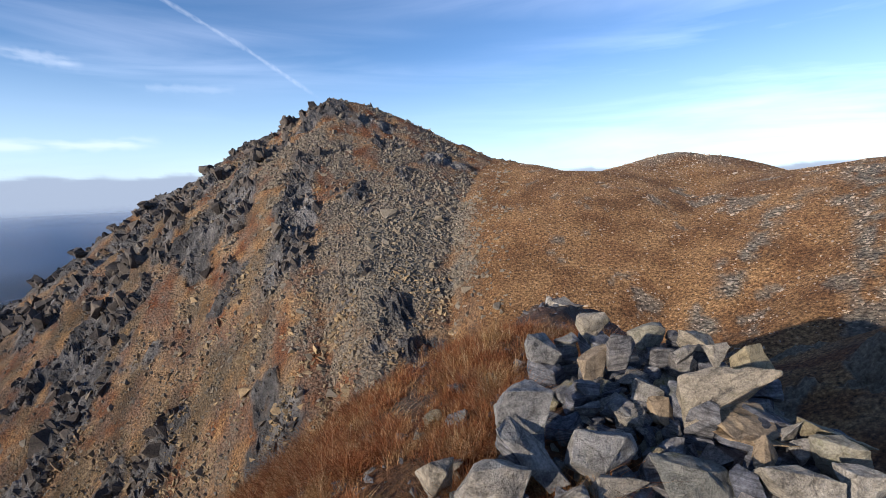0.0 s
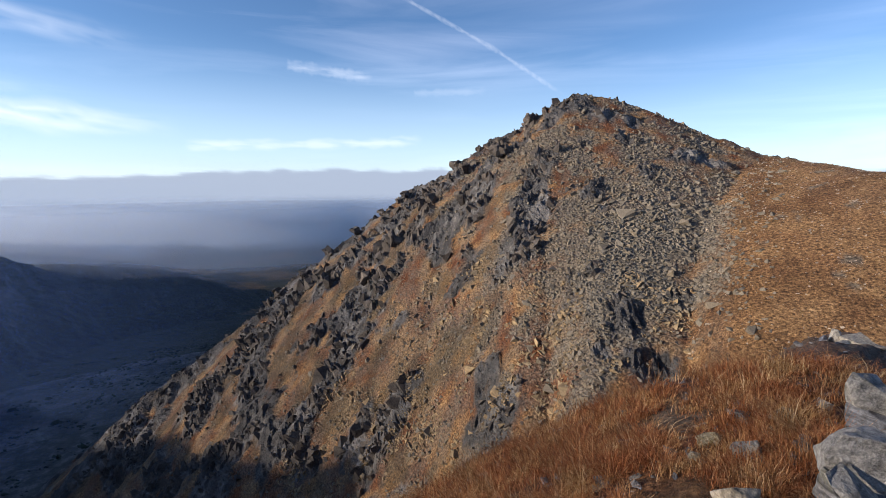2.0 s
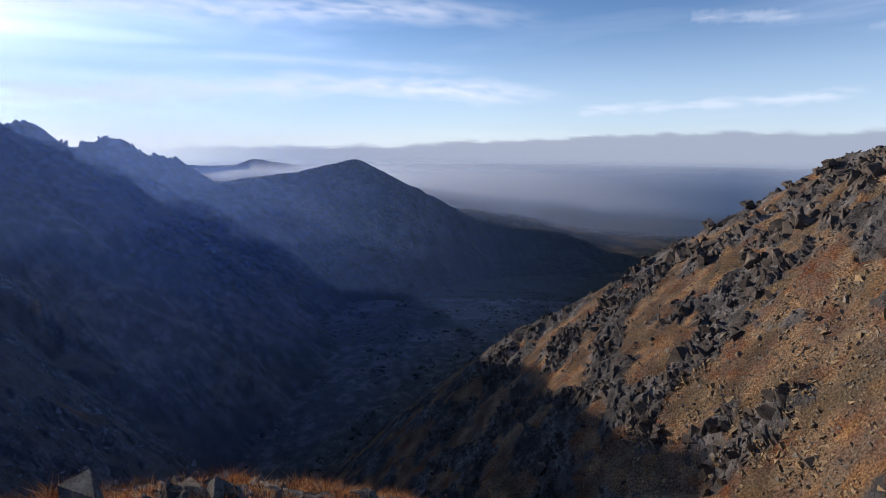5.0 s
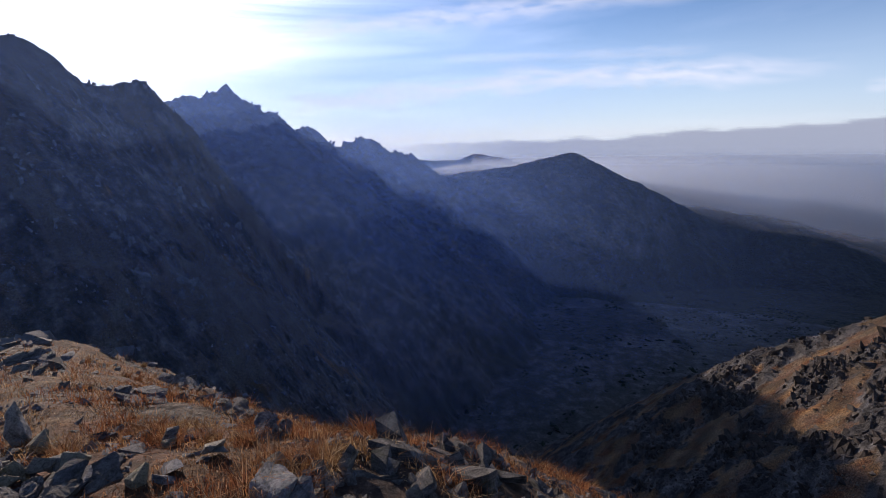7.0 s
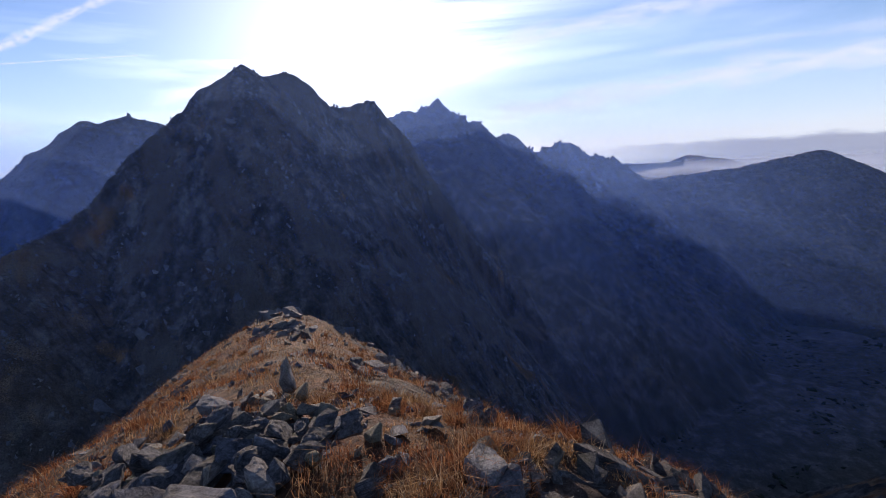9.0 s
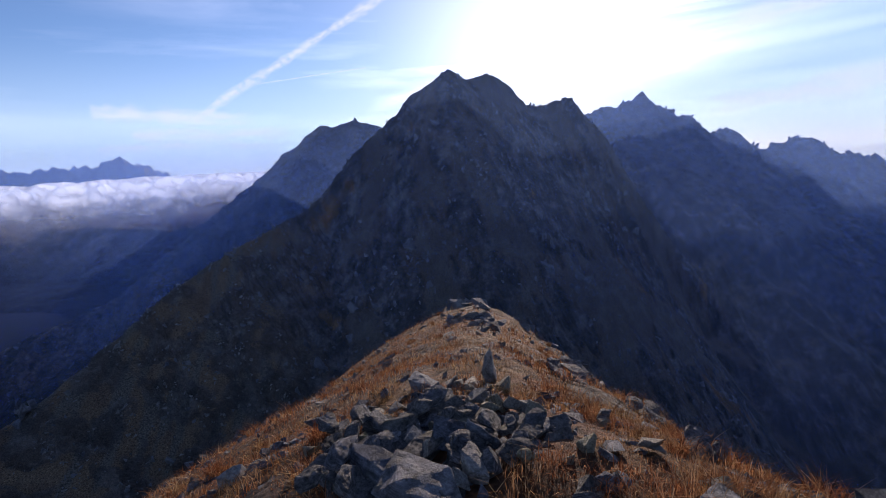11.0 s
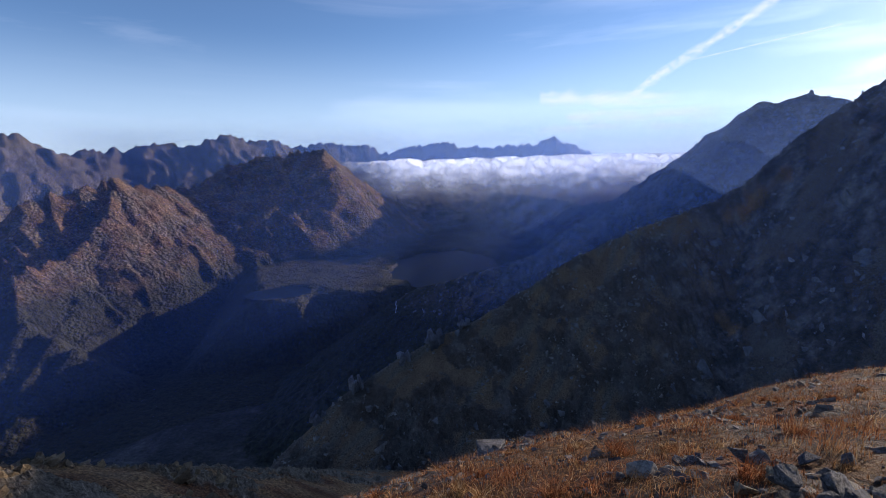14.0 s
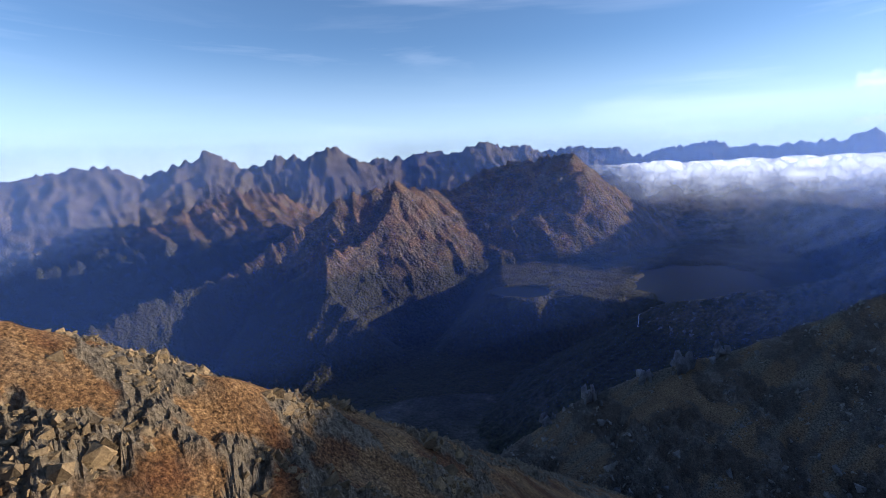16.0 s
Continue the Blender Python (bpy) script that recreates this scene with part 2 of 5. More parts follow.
def crest_points(crest, metres):
    pts = [(x, y, z, s) for x, y, z, s in crest] if metres else [(*spot(a, e, d), s) for a, e, d, s in crest]
    return np.array(pts, np.float32)


def ridge_height(x, y, crest, metres, far, round_, bow):
    """Height of the land that falls away from a crest line on both sides, the distance from the crest and the way along it."""
    p = crest_points(crest, metres)
    high, near, along = np.full(x.shape, -1e9, np.float32), np.full(x.shape, 1e9, np.float32), np.zeros(x.shape, np.float32)
    r = np.sqrt(x * x + y * y)
    start = 0.0
    for a, b in zip(p[:-1], p[1:]):
        dx, dy = b[0] - a[0], b[1] - a[1]
        length = math.hypot(dx, dy)
        k = np.clip(((x - a[0]) * dx + (y - a[1]) * dy) / (length * length), 0, 1)
        cx, cy = a[0] + k * dx, a[1] + k * dy
        d = np.sqrt((x - cx) ** 2 + (y - cy) ** 2)
        slope = a[3] + k * (b[3] - a[3])
        if far is not None:
            slope = slope + (far - slope) * smooth(-.5, .5, (r - np.sqrt(cx * cx + cy * cy)) / (2 + d))
        if bow:
            # broad flanks end where the steep one begins
            turn_ = np.degrees(np.arctan2(y * cx - x * cy, x * cx + y * cy))
            slope = slope + .5 * smooth(3, 24, turn_) * smooth(1.0, .6, slope) * smooth(-9, 8, np.degrees(np.arctan2(-x, y)))
        if metres:
            # the valley side is steeper than the meadow side
            west = smooth(-.3, .6, ((x - cx) * dy - (y - cy) * dx) / (length * (d + .3)))
            slope, curve = slope + .06 + .11 * west, .055 + .05 * west
        else:
            curve = bow * smooth(.5, .36, slope)
        h = a[2] + k * (b[2] - a[2]) - slope * (np.sqrt(d * d + round_ * round_) - round_)
        if metres or bow:
            h = h - curve * d * d / (1 + d * curve * 1.3)
        along = np.where(d < near, start + k * length, along)
        high, near = np.maximum(high, h), np.minimum(near, d)
        start += length
    return high, near, along


LAKES = [(186.5, 1640, 180, 260), (206.3, 1400, 75, 55)]   # bearing, distance, half width, half length
LAKE_LEVEL = -343


def lake_cover(x, y):
    """1 in the middle of a lake, 0 at its shore, below that on land."""
    best = np.full(x.shape, -9.0, np.float32)
    for az, d, half_w, half_l in LAKES:
        cx, cy, _ = spot(az, 0, d)
        ux, uy = -math.sin(radians(az)), math.cos(radians(az))
        out, side = (x - cx) * ux + (y - cy) * uy, -(x - cx) * uy + (y - cy) * ux
        best = np.maximum(best, 1 - np.hypot(out / half_l, side / half_w) + .25 * fbm(x / 120, y / 120, 3, 61))
    return best


def floor_height(x, y, az, r):
    """The valley floors, before the ridges rise from them."""
    west = -325 - 85 * smooth(700, 1700, r) - 60 * smooth(1700, 2500, r)
    plateau = -330 - 14 * smooth(2000, 1300, r)
    edge = smooth(1240, 1330, r + 60 * fbm(x / 240, y / 240, 3, 5)) * smooth(218, 208, az) * smooth(150, 165, az)
    south = -250 - 250 * smooth(260, 800, r) - 80 * smooth(215, 245, az) * smooth(700, 1300, r)
    south = south + (plateau - south) * edge
    south = south + 5 * fbm(x / 160, y / 160, 3, 6) * edge - 22 * smooth(-.12, .1, lake_cover(x, y))
    south = np.where(r > 3000, south + (r - 3000) * .12, south)
    s = smooth(118, 140, az) * smooth(330, 300, az)
    z = west + (south - west) * s
    plain = EYE - np.tan(np.radians(2.6 + 7.6 * smooth(4900, 2300, r))) * r
    return np.where(r > 2300, z + (plain - z) * smooth(2300, 2700, r) * (1 - s), z)


def land(x, y):
    """Height, kind, distance from the crest and craggedness of the land at places (x, y)."""
    x, y = x.astype(np.float32), y.astype(np.float32)
    r = np.sqrt(x * x + y * y) + 1e-6
    az = (np.degrees(np.arctan2(-x, y)) + 90) % 360 - 90
    z = floor_height(x, y, az, r).astype(np.float32)
    rough0 = (.8 + 5 * smooth(300, 1500, r)) * (1 - .85 * smooth(-.4, -.1, lake_cover(x, y)) * smooth(900, 1200, r)) * smooth(3400, 2400, r)
    z = z + rough0 * fbm(x / 60, y / 60, 4, 3) + rough0 * 2 * fbm(x / 420, y / 420, 3, 8)
    kind = np.zeros(x.shape, np.int8)
    dist, crag = np.full(x.shape, 1e4, np.float32), np.zeros(x.shape, np.float32)
    for i, (name, crest, far, round_, rough) in enumerate(RIDGES):
        metres = name == "summit_ridge"
        bow = .0026 if name in ("grass_saddle", "rocky_peak") else 0
        p = crest_points(crest, metres)
        gap = np.hypot(np.maximum(np.maximum(p[:, 0].min() - x, x - p[:, 0].max()), 0), np.maximum(np.maximum(p[:, 1].min() - y, y - p[:, 1].max()), 0))
        fall = min(p[:, 3].min(), far or 9)
        pick = np.nonzero(p[:, 2].max() + 2.5 * rough + 4 - fall * gap > z)
        px, py = x[pick], y[pick]
        h, d, along = ridge_height(px, py, crest, metres, far, round_, bow)
        sub = h + 2.5 * rough + 4 > z[pick]
        pick = (pick[0][sub], pick[1][sub])
        px, py, h, d, along, pr, pa = px[sub], py[sub], h[sub], d[sub], along[sub], r[pick], az[pick]
        c = np.zeros(px.shape, np.float32)
        if metres:
            out = smooth(3, 30, pr)
            c = smooth(.05, .4, fbm(px / 6, py / 6, 4, 44) + .25 * smooth(8, 30, pr))
            h = h + .04 * fbm(px / .5, py / .5, 4, 40) * (1 - out) + .08 * fbm(px / 2.3, py / 2.3, 4, 41) + .12 * c * np.clip(crags(px / 1.4, py / 1.4, 4, 45), -.5, 1.2) * (1 - out)
            h = h + out * (.5 * c * np.clip(crags(px / 5, py / 5, 5, 42), -.5, 1.4) + .4 * fbm(px / 24, py / 24, 3, 43))
            h = h + .14 * np.exp(-((px - 1.3) ** 2 / 1.3 + (py - 2.9) ** 2 / 1.9)) + .3 * np.exp(-((px - 2.15) ** 2 / .4 + (py - 3.5) ** 2 / 1.1)) + .14 * np.exp(-((px - 2.15) ** 2 / .25 + (py - 2.4) ** 2 / .3))
        elif name in ("rocky_peak", "near_crag", "dark_peak", "dark_spur"):
            if name == "rocky_peak":
                # the crags begin where the boulder face ends, further out the lower they reach
                edge_ = np.interp(np.degrees(np.arctan2(h - EYE, pr)), (-40, -22, -15, -11, 0, 7), (50, 36, 28.5, 20.5, 14, 11))
                flank = smooth(-2.5, 5, pa - edge_ + 9 * fbm(px / 45, py / 45, 3, 47))
                c = smooth(-.05, .2, fbm(px / 22, py / 22, 4, 48) + .36 * flank - .24 + .3 * smooth(20, 5, d) * smooth(2, 9, pa) + .1 * smooth(110, 150, d))
                gentle, tall, wide = .6 + 1.2 * flank, 6.0, 12
            elif name == "near_crag":
                c = smooth(-.02, .22, fbm(px / 11, py / 11, 4, 49) + .25 * smooth(7, 1, d))
                gentle, tall, wide = 1.0, 3.4, 8.5
            else:
                c = smooth(-.2, .2, fbm(px / 40, py / 40, 4, 46) + .5 * smooth(168, 150, pa) + .1 * smooth(164, 172, pa))
                gentle, tall, wide = 2.2, 8.0, 24
            keep = .45 + .55 * smooth(0, tall * 4, d)
            towers = np.clip(crags(px / wide, py / wide, 5, 50 + i, .55) * .62, -.7, 1.3)
            ribs = np.clip(crags(along / wide, d / (wide * 3.2), 4, 52 + i) * .5, -.6, 1.0)
            h = h + keep * (gentle * fbm(px / (wide * 1.6), py / (wide * 1.6), 5, 80 + i) + c * (tall * (.55 * towers + .5 * ribs - .1) + tall * .22 * np.clip(crags(px / (wide * .22), py / (wide * .22), 3, 70 + i), -1, 1.2)))
        elif rough > 1:
            grow = .35 + .65 * smooth(0, rough * 6, d)
            wide = rough * 4
            ribs = crags(along / wide + .35 * fbm(px / (wide * 2), py / (wide * 2), 2, 95), d / (wide * 6), 5, 52 + i, .55)
            if rough >= 11 and name not in ("far_peak", "cirque_wall"):
                h = h + np.exp(-d / (rough * 1.6)) * rough * (.75 if rough >= 34 else .6) * np.clip(crags(along / (rough * 2.6), along * 0 + .37, 4, 90 + i, .7), -.9, 1.4)
            h = h + grow * rough * (.6 * ribs + .35 * crags(px / (wide * 1.5), py / (wide * 1.5), 6, 50 + i, .58) + .8 * fbm(px / (wide * 5), py / (wide * 5), 3, 80 + i) - .1)
            c = smooth(-.6, .8, ribs)
        else:
            h = h + rough * (1.6 * fbm(px / 30, py / 30, 5, 50 + i) + .3 * fbm(px / 3, py / 3, 3, 51 + i)) * smooth(0, 20, d + 4)
        top = h > z[pick]
        pick = (pick[0][top], pick[1][top])
        z[pick], kind[pick], dist[pick], crag[pick] = h[top], i + 1, d[top], c[top]
    return z, kind, dist, crag


# ---- the sheet of land, on rings that widen outwards ----
az_fine = np.concatenate([np.arange(-48, 166, .35), np.arange(166, 264, .23)])
az_all = np.radians(np.concatenate([az_fine, np.arange(264.5, 311.6, 1.0)]))
rings = []
for lo, hi, n in ((.5, 8, 46), (8, 60, 68), (60, 190, 98), (190, 420, 170), (420, 1050, 110), (1050, 2600, 180), (2600, 4900, 90)):
    rings.append(np.geomspace(lo, hi, n, endpoint=False))
rad = np.concatenate(rings + [np.array([4900.0])])
RR, AA = np.meshgrid(rad, az_all, indexing="ij")
GX, GY = -np.sin(AA) * RR, np.cos(AA) * RR
GZ, GK, GD, GC = land(GX, GY)
n_r, n_a = RR.shape


def field(name):
    """A node material with handy makers."""
    mat = bpy.data.materials.new(name)
    mat.use_nodes = True
    mat.node_tree.nodes.clear()
    return mat, mat.node_tree.nodes, mat.node_tree.links


def noise_node(nodes, links, scale, detail=6, rough=.6, vec=None):
    t = nodes.new("ShaderNodeTexNoise")
    t.inputs["Scale"].default_value, t.inputs["Detail"].default_value, t.inputs["Roughness"].default_value = scale, detail, rough
    if vec is not None:
        links.new(vec, t.inputs["Vector"])
    return t.outputs["Fac"]


def ramp(nodes, links, fac, stops):
    c = nodes.new("ShaderNodeValToRGB")
    while len(c.color_ramp.elements) < len(stops):
        c.color_ramp.elements.new(.5)
    for e, (pos, col) in zip(c.color_ramp.elements, stops):
        e.position, e.color = pos, (*col, 1)
    links.new(fac, c.inputs["Fac"])
    return c.outputs["Color"]


def mix(nodes, links, fac, a, b):
    m = nodes.new("ShaderNodeMix")
    m.data_type = "RGBA"
    if isinstance(fac, float):
        m.inputs[0].default_value = fac
    else:
        links.new(fac, m.inputs[0])
    links.new(a, m.inputs[6])
    links.new(b, m.inputs[7])
    return m.outputs[2]


def finish(mat, nodes, links, color, height, strength, distance, roughness=.9):
    b, out = nodes.new("ShaderNodeBsdfPrincipled"), nodes.new("ShaderNodeOutputMaterial")
    links.new(color, b.inputs["Base Color"])
    b.inputs["Roughness"].default_value = roughness
    b.inputs["Specular IOR Level"].default_value = .25
    if height is not None:
        bump = nodes.new("ShaderNodeBump")
        bump.inputs["Strength"].default_value, bump.inputs["Distance"].default_value = strength, distance
        links.new(height, bump.inputs["Height"])
        links.new(bump.outputs[0], b.inputs["Normal"])
    links.new(b.outputs[0], out.inputs["Surface"])
    return mat


def land_material(name, size, tan=0.0, soil=False):
    """Rock, scree and autumn grass by the land's own 'rock' and 'scree' marks. size: the grain of the rock in metres."""
    mat, n, l = field(name)
    pos = n.new("ShaderNodeNewGeometry").outputs["Position"]
    rock_mark, scree_mark, red_mark, green_mark = (n.new("ShaderNodeAttribute") for _ in range(4))
    rock_mark.attribute_name, scree_mark.attribute_name, red_mark.attribute_name, green_mark.attribute_name = "rock", "scree", "red", "green"
    fine, mid, big = noise_node(n, l, 2.2 / size, 8, .65, pos), noise_node(n, l, .5 / size, 6, .6, pos), noise_node(n, l, .11 / size, 4, .55, pos)
    rock = mix(n, l, .5, ramp(n, l, fine, [(.3, (.05, .05, .054)), (.55, (.125, .12, .12)), (.75, (.25, .24, .225))]), ramp(n, l, mid, [(.38, (.055, .056, .06)), (.55, (.115, .11, .105)), (.66, (.2, .185, .17))]))
    upright_ = n.new("ShaderNodeMapping")
    upright_.inputs["Scale"].default_value = (1, 1, .3)
    l.new(pos, upright_.inputs["Vector"])
    beds = ramp(n, l, noise_node(n, l, .11 / size, 8, .62, upright_.outputs[0]), [(.36, (.45, .45, .48)), (.5, (.75, .75, .76)), (.64, (1.55, 1.52, 1.5))])
    bm_ = n.new("ShaderNodeMix")
    bm_.data_type, bm_.blend_type = "RGBA", "MULTIPLY"
    bm_.inputs[0].default_value = 1.0
    l.new(rock, bm_.inputs[6])
    l.new(beds, bm_.inputs[7])
    rock = bm_.outputs[2]
    stones = n.new("ShaderNodeTexVoronoi")
    stones.inputs["Scale"].default_value = 1.6 / size
    l.new(pos, stones.inputs["Vector"])
    stones.inputs["Randomness"].default_value = 1
    # cell rims run to near-black: shade between the stones, put into the colour
    scree = ramp(n, l, stones.outputs["Distance"], [(.1, (.28, .24, .18)), (.5, (.13, .11, .085)), (.8, (.02, .018, .015))])
    scree = mix(n, l, .4, scree, ramp(n, l, fine, [(.34, (.05, .045, .04)), (.66, (.34, .31, .26))]))
    straw = ramp(n, l, fine, [(.32, (.035, .021, .012)), (.5, (.28, .162, .074)), (.68, (.58, .37, .18))])
    red = ramp(n, l, fine, [(.32, (.03, .012, .008)), (.5, (.15, .058, .025)), (.68, (.3, .135, .055))])
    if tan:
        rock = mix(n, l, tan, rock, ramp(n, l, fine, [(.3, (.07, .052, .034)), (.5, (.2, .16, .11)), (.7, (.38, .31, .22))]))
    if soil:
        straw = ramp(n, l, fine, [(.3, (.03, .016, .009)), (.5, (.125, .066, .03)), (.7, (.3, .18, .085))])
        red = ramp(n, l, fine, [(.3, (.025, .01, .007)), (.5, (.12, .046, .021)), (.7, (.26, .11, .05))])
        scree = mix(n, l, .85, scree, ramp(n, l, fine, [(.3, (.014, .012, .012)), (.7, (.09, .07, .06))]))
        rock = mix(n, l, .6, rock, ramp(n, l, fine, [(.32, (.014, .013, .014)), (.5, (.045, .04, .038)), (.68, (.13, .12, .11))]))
    grass = mix(n, l, red_mark.outputs["Fac"], straw, red)
    tuft = n.new("ShaderNodeTexVoronoi")
    tuft.inputs["Scale"].default_value = 4.2 / size
    l.new(pos, tuft.inputs["Vector"])
    # tufts are pale in the middle, with the shade between them in the colour
    for shade_ in (ramp(n, l, tuft.outputs["Distance"], [(.15, (1.25, 1.22, 1.18)), (.5, (.85, .83, .8)), (.75, (.42, .38, .36))]), ramp(n, l, tuft.outputs["Color"], [(.15, (.62, .58, .55)), (.8, (1.3, 1.3, 1.3))])):
        g = n.new("ShaderNodeMix")
        g.data_type, g.blend_type = "RGBA", "MULTIPLY"
        g.inputs[0].default_value = .45
        l.new(grass, g.inputs[6])
        l.new(shade_, g.inputs[7])
        grass = g.outputs[2]
    dark = ramp(n, l, big, [(.34, (.5, .42, .36)), (.5, (.9, .86, .82)), (.64, (1.15, 1.15, 1.12))])
    m = n.new("ShaderNodeMix")
    m.data_type, m.blend_type = "RGBA", "MULTIPLY"
    m.inputs[0].default_value = .8
    l.new(grass, m.inputs[6])
    l.new(dark, m.inputs[7])
    ground = mix(n, l, scree_mark.outputs["Fac"], m.outputs[2], scree)
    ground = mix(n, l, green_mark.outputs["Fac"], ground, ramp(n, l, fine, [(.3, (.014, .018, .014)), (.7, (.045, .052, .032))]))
    color = mix(n, l, rock_mark.outputs["Fac"], ground, rock)
    lumps, rubble = n.new("ShaderNodeMath"), n.new("ShaderNodeMath")
    lumps.operation, rubble.operation = "MULTIPLY", "SUBTRACT"
    l.new(scree_mark.outputs["Fac"], lumps.inputs[0])
    l.new(stones.outputs["Distance"], lumps.inputs[1])
    l.new(fine, rubble.inputs[0])
    l.new(lumps.outputs[0], rubble.inputs[1])
    return finish(mat, n, l, color, rubble.outputs[0], 1.0, size * .8)


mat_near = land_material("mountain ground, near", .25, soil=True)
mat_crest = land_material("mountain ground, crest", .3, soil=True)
mat_crag = land_material("ochre crag", 1.2, .75)
mat_mid = land_material("mountain ground, middle", 1.6)
mat_far = land_material("mountain ground, far", 16.0)

# slope of the land, for the marks
gr_r = np.gradient(GZ, axis=0) / np.maximum(np.gradient(RR, axis=0), 1e-6)
gr_a = np.gradient(GZ, axis=1) / np.maximum(RR * np.abs(np.gradient(AA, axis=1)), 1e-6)
STEEP = np.sqrt(gr_r ** 2 + gr_a ** 2)
AZ = np.degrees(AA)
patch = fbm(GX / 14, GY / 14, 4, 201) + .6 * fbm(GX / 60, GY / 60, 3, 203)
blot = fbm(GX / 6, GY / 6, 4, 202)
is_peak, is_saddle, is_summit, is_crag, is_dark = GK == 2, GK == 3, GK == 1, GK == 16, (GK == 4) | (GK == 5)
rock = smooth(.4, .75, STEEP + .3 * fbm(GX / 150, GY / 150, 4, 207)) * .8
scree = smooth(-.1, .3, fbm(GX / 90, GY / 90, 4, 208))
# the peak: crags on the left flank and along the crest, a boulder field in the middle, grass on the right
EL = np.degrees(np.arctan2(GZ - EYE, RR))


def scree_here(az, el, mottle):
    """How much of the ground is boulder scree on the peak's broad face and down to the saddle's edge."""
    face = smooth(1.15, .55, np.hypot((az - 5.2 + .25 * (el + 8)) / 9.5, (el + 9) / 11) + .6 * mottle)
    # pale scree thins to the left: the crags' shading, put into ground colour
    low = smooth(-.2, .2, mottle) * smooth(2.2, 6.5, az + .25 * (el + 14) + 6 * mottle) * .85 * (.25 + .75 * smooth(44, 18, az + 10 * mottle))
    return np.maximum(face, low)


boulder_field = np.maximum(scree_here(AZ, EL, patch), .45 * smooth(-.25, .15, blot))
peak_side = smooth(-2.5, 2.5, AZ + .35 * (EL + 14) + 5 * patch - 1.5)
rock = np.where(is_peak, smooth(.3, .75, GC + .35 * blot), rock)
scree = np.where(is_peak | (is_saddle & (AZ > -8)), boulder_field, scree)
rock = np.where(is_saddle, .9 * peak_side * smooth(.12, .4, blot + .5 * patch) * smooth(-10, -16, EL), rock)


def scar_at(x, y, az, r):
    """Two strips of bare pale gravel on the grass slope."""
    wave = 2.4 * fbm(x / 11, y / 11, 4, 211)
    gully = smooth(2.2, .4, np.abs(az + 28.8 + .14 * (r - 115) + wave)) * smooth(96, 112, r) * smooth(185, 160, r)
    path = smooth(2.6, .6, np.abs(az + 42.0 - .02 * (r - 140) + wave)) * smooth(92, 110, r) * smooth(205, 175, r)
    return np.maximum(gully, path) * smooth(-.3, .1, fbm(x / 5, y / 5, 3, 212))


scar = scar_at(GX, GY, AZ, RR)
scree = np.where(is_saddle, np.maximum(np.maximum(np.maximum(boulder_field * smooth(-6, -1, AZ), .8 * smooth(.5, .62, patch + .5 * blot)), scar), .7 * smooth(14, 3, GD) * smooth(-21, -24, AZ) * smooth(-32, -28, AZ)), scree)
rock = np.where(is_summit, np.where(RR < 40, .5, 1) * smooth(.4, .8, GC + .5 * fbm(GX / 1.1, GY / 1.1, 4, 205)), rock)
scree = np.where(is_summit, .8 * smooth(.0, .3, fbm(GX / 1.6, GY / 1.6, 4, 206)), scree)
rock = np.where(is_crag, smooth(.3, .75, GC + .4 * blot), rock)
scree = np.where(is_crag, .2 * smooth(.1, .3, blot), scree)
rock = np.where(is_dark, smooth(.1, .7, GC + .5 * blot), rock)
# shaded peak: relief contrast and the slope's shadow lift are put into ground colour
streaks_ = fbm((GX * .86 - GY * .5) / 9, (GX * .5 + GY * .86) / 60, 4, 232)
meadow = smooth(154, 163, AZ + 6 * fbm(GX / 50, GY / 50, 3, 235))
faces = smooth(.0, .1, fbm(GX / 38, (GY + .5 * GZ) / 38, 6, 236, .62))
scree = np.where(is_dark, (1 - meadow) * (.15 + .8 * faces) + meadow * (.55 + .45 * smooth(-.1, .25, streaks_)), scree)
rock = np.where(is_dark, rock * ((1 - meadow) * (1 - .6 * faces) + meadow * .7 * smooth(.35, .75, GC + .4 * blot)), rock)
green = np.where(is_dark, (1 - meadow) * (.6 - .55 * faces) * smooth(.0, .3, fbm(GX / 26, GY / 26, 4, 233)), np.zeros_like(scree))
red = smooth(-.1, .35, fbm(GX / 11, GY / 11, 4, 209) + .12 * is_peak) * np.where(is_saddle, .3, 1) * np.where(is_dark, .45, 1)
green = np.maximum(green, smooth(.05, .3, fbm(GX / 70, GY / 70, 4, 210)) * smooth(-150, -260, GZ) * smooth(900, 1100, RR) * .9)
green = np.where((GK == 10) | (GK == 11) | (GK == 12), np.maximum(green, .9 * smooth(.05, .25, fbm(GX / 45, GY / 45, 4, 219) + .25 * smooth(-120, -330, GZ) - .05)), green)
sunny = (GK == 10) | (GK == 11) | (GK == 12)
rock = np.where(sunny, rock * .28, np.where(GK == 14, rock * .3, rock))
scree = np.where(sunny, .2 + .5 * smooth(-.1, .25, fbm(GX / 60, GY / 60, 4, 220)), scree)
green = np.where(sunny, .55 * green, green)
# the valley ridge's foot is darkened with green to stand for valley shade
green = np.where(GK == 12, np.maximum(green, smooth(-170, -290, GZ + 60 * fbm(GX / 80, GY / 80, 3, 222))), green)
# woods and dwarf pine of the deep valley, near-black to hold its shade too
deep = smooth(-250, -340, GZ + 40 * fbm(GX / 90, GY / 90, 3, 217))
deep = np.maximum(deep, smooth(80, 66, AZ) * smooth(650, 1000, RR) * ((GK == 0) | (GK == 7)))
green, rock = np.maximum(green, .92 * deep), rock * (1 - .7 * deep)

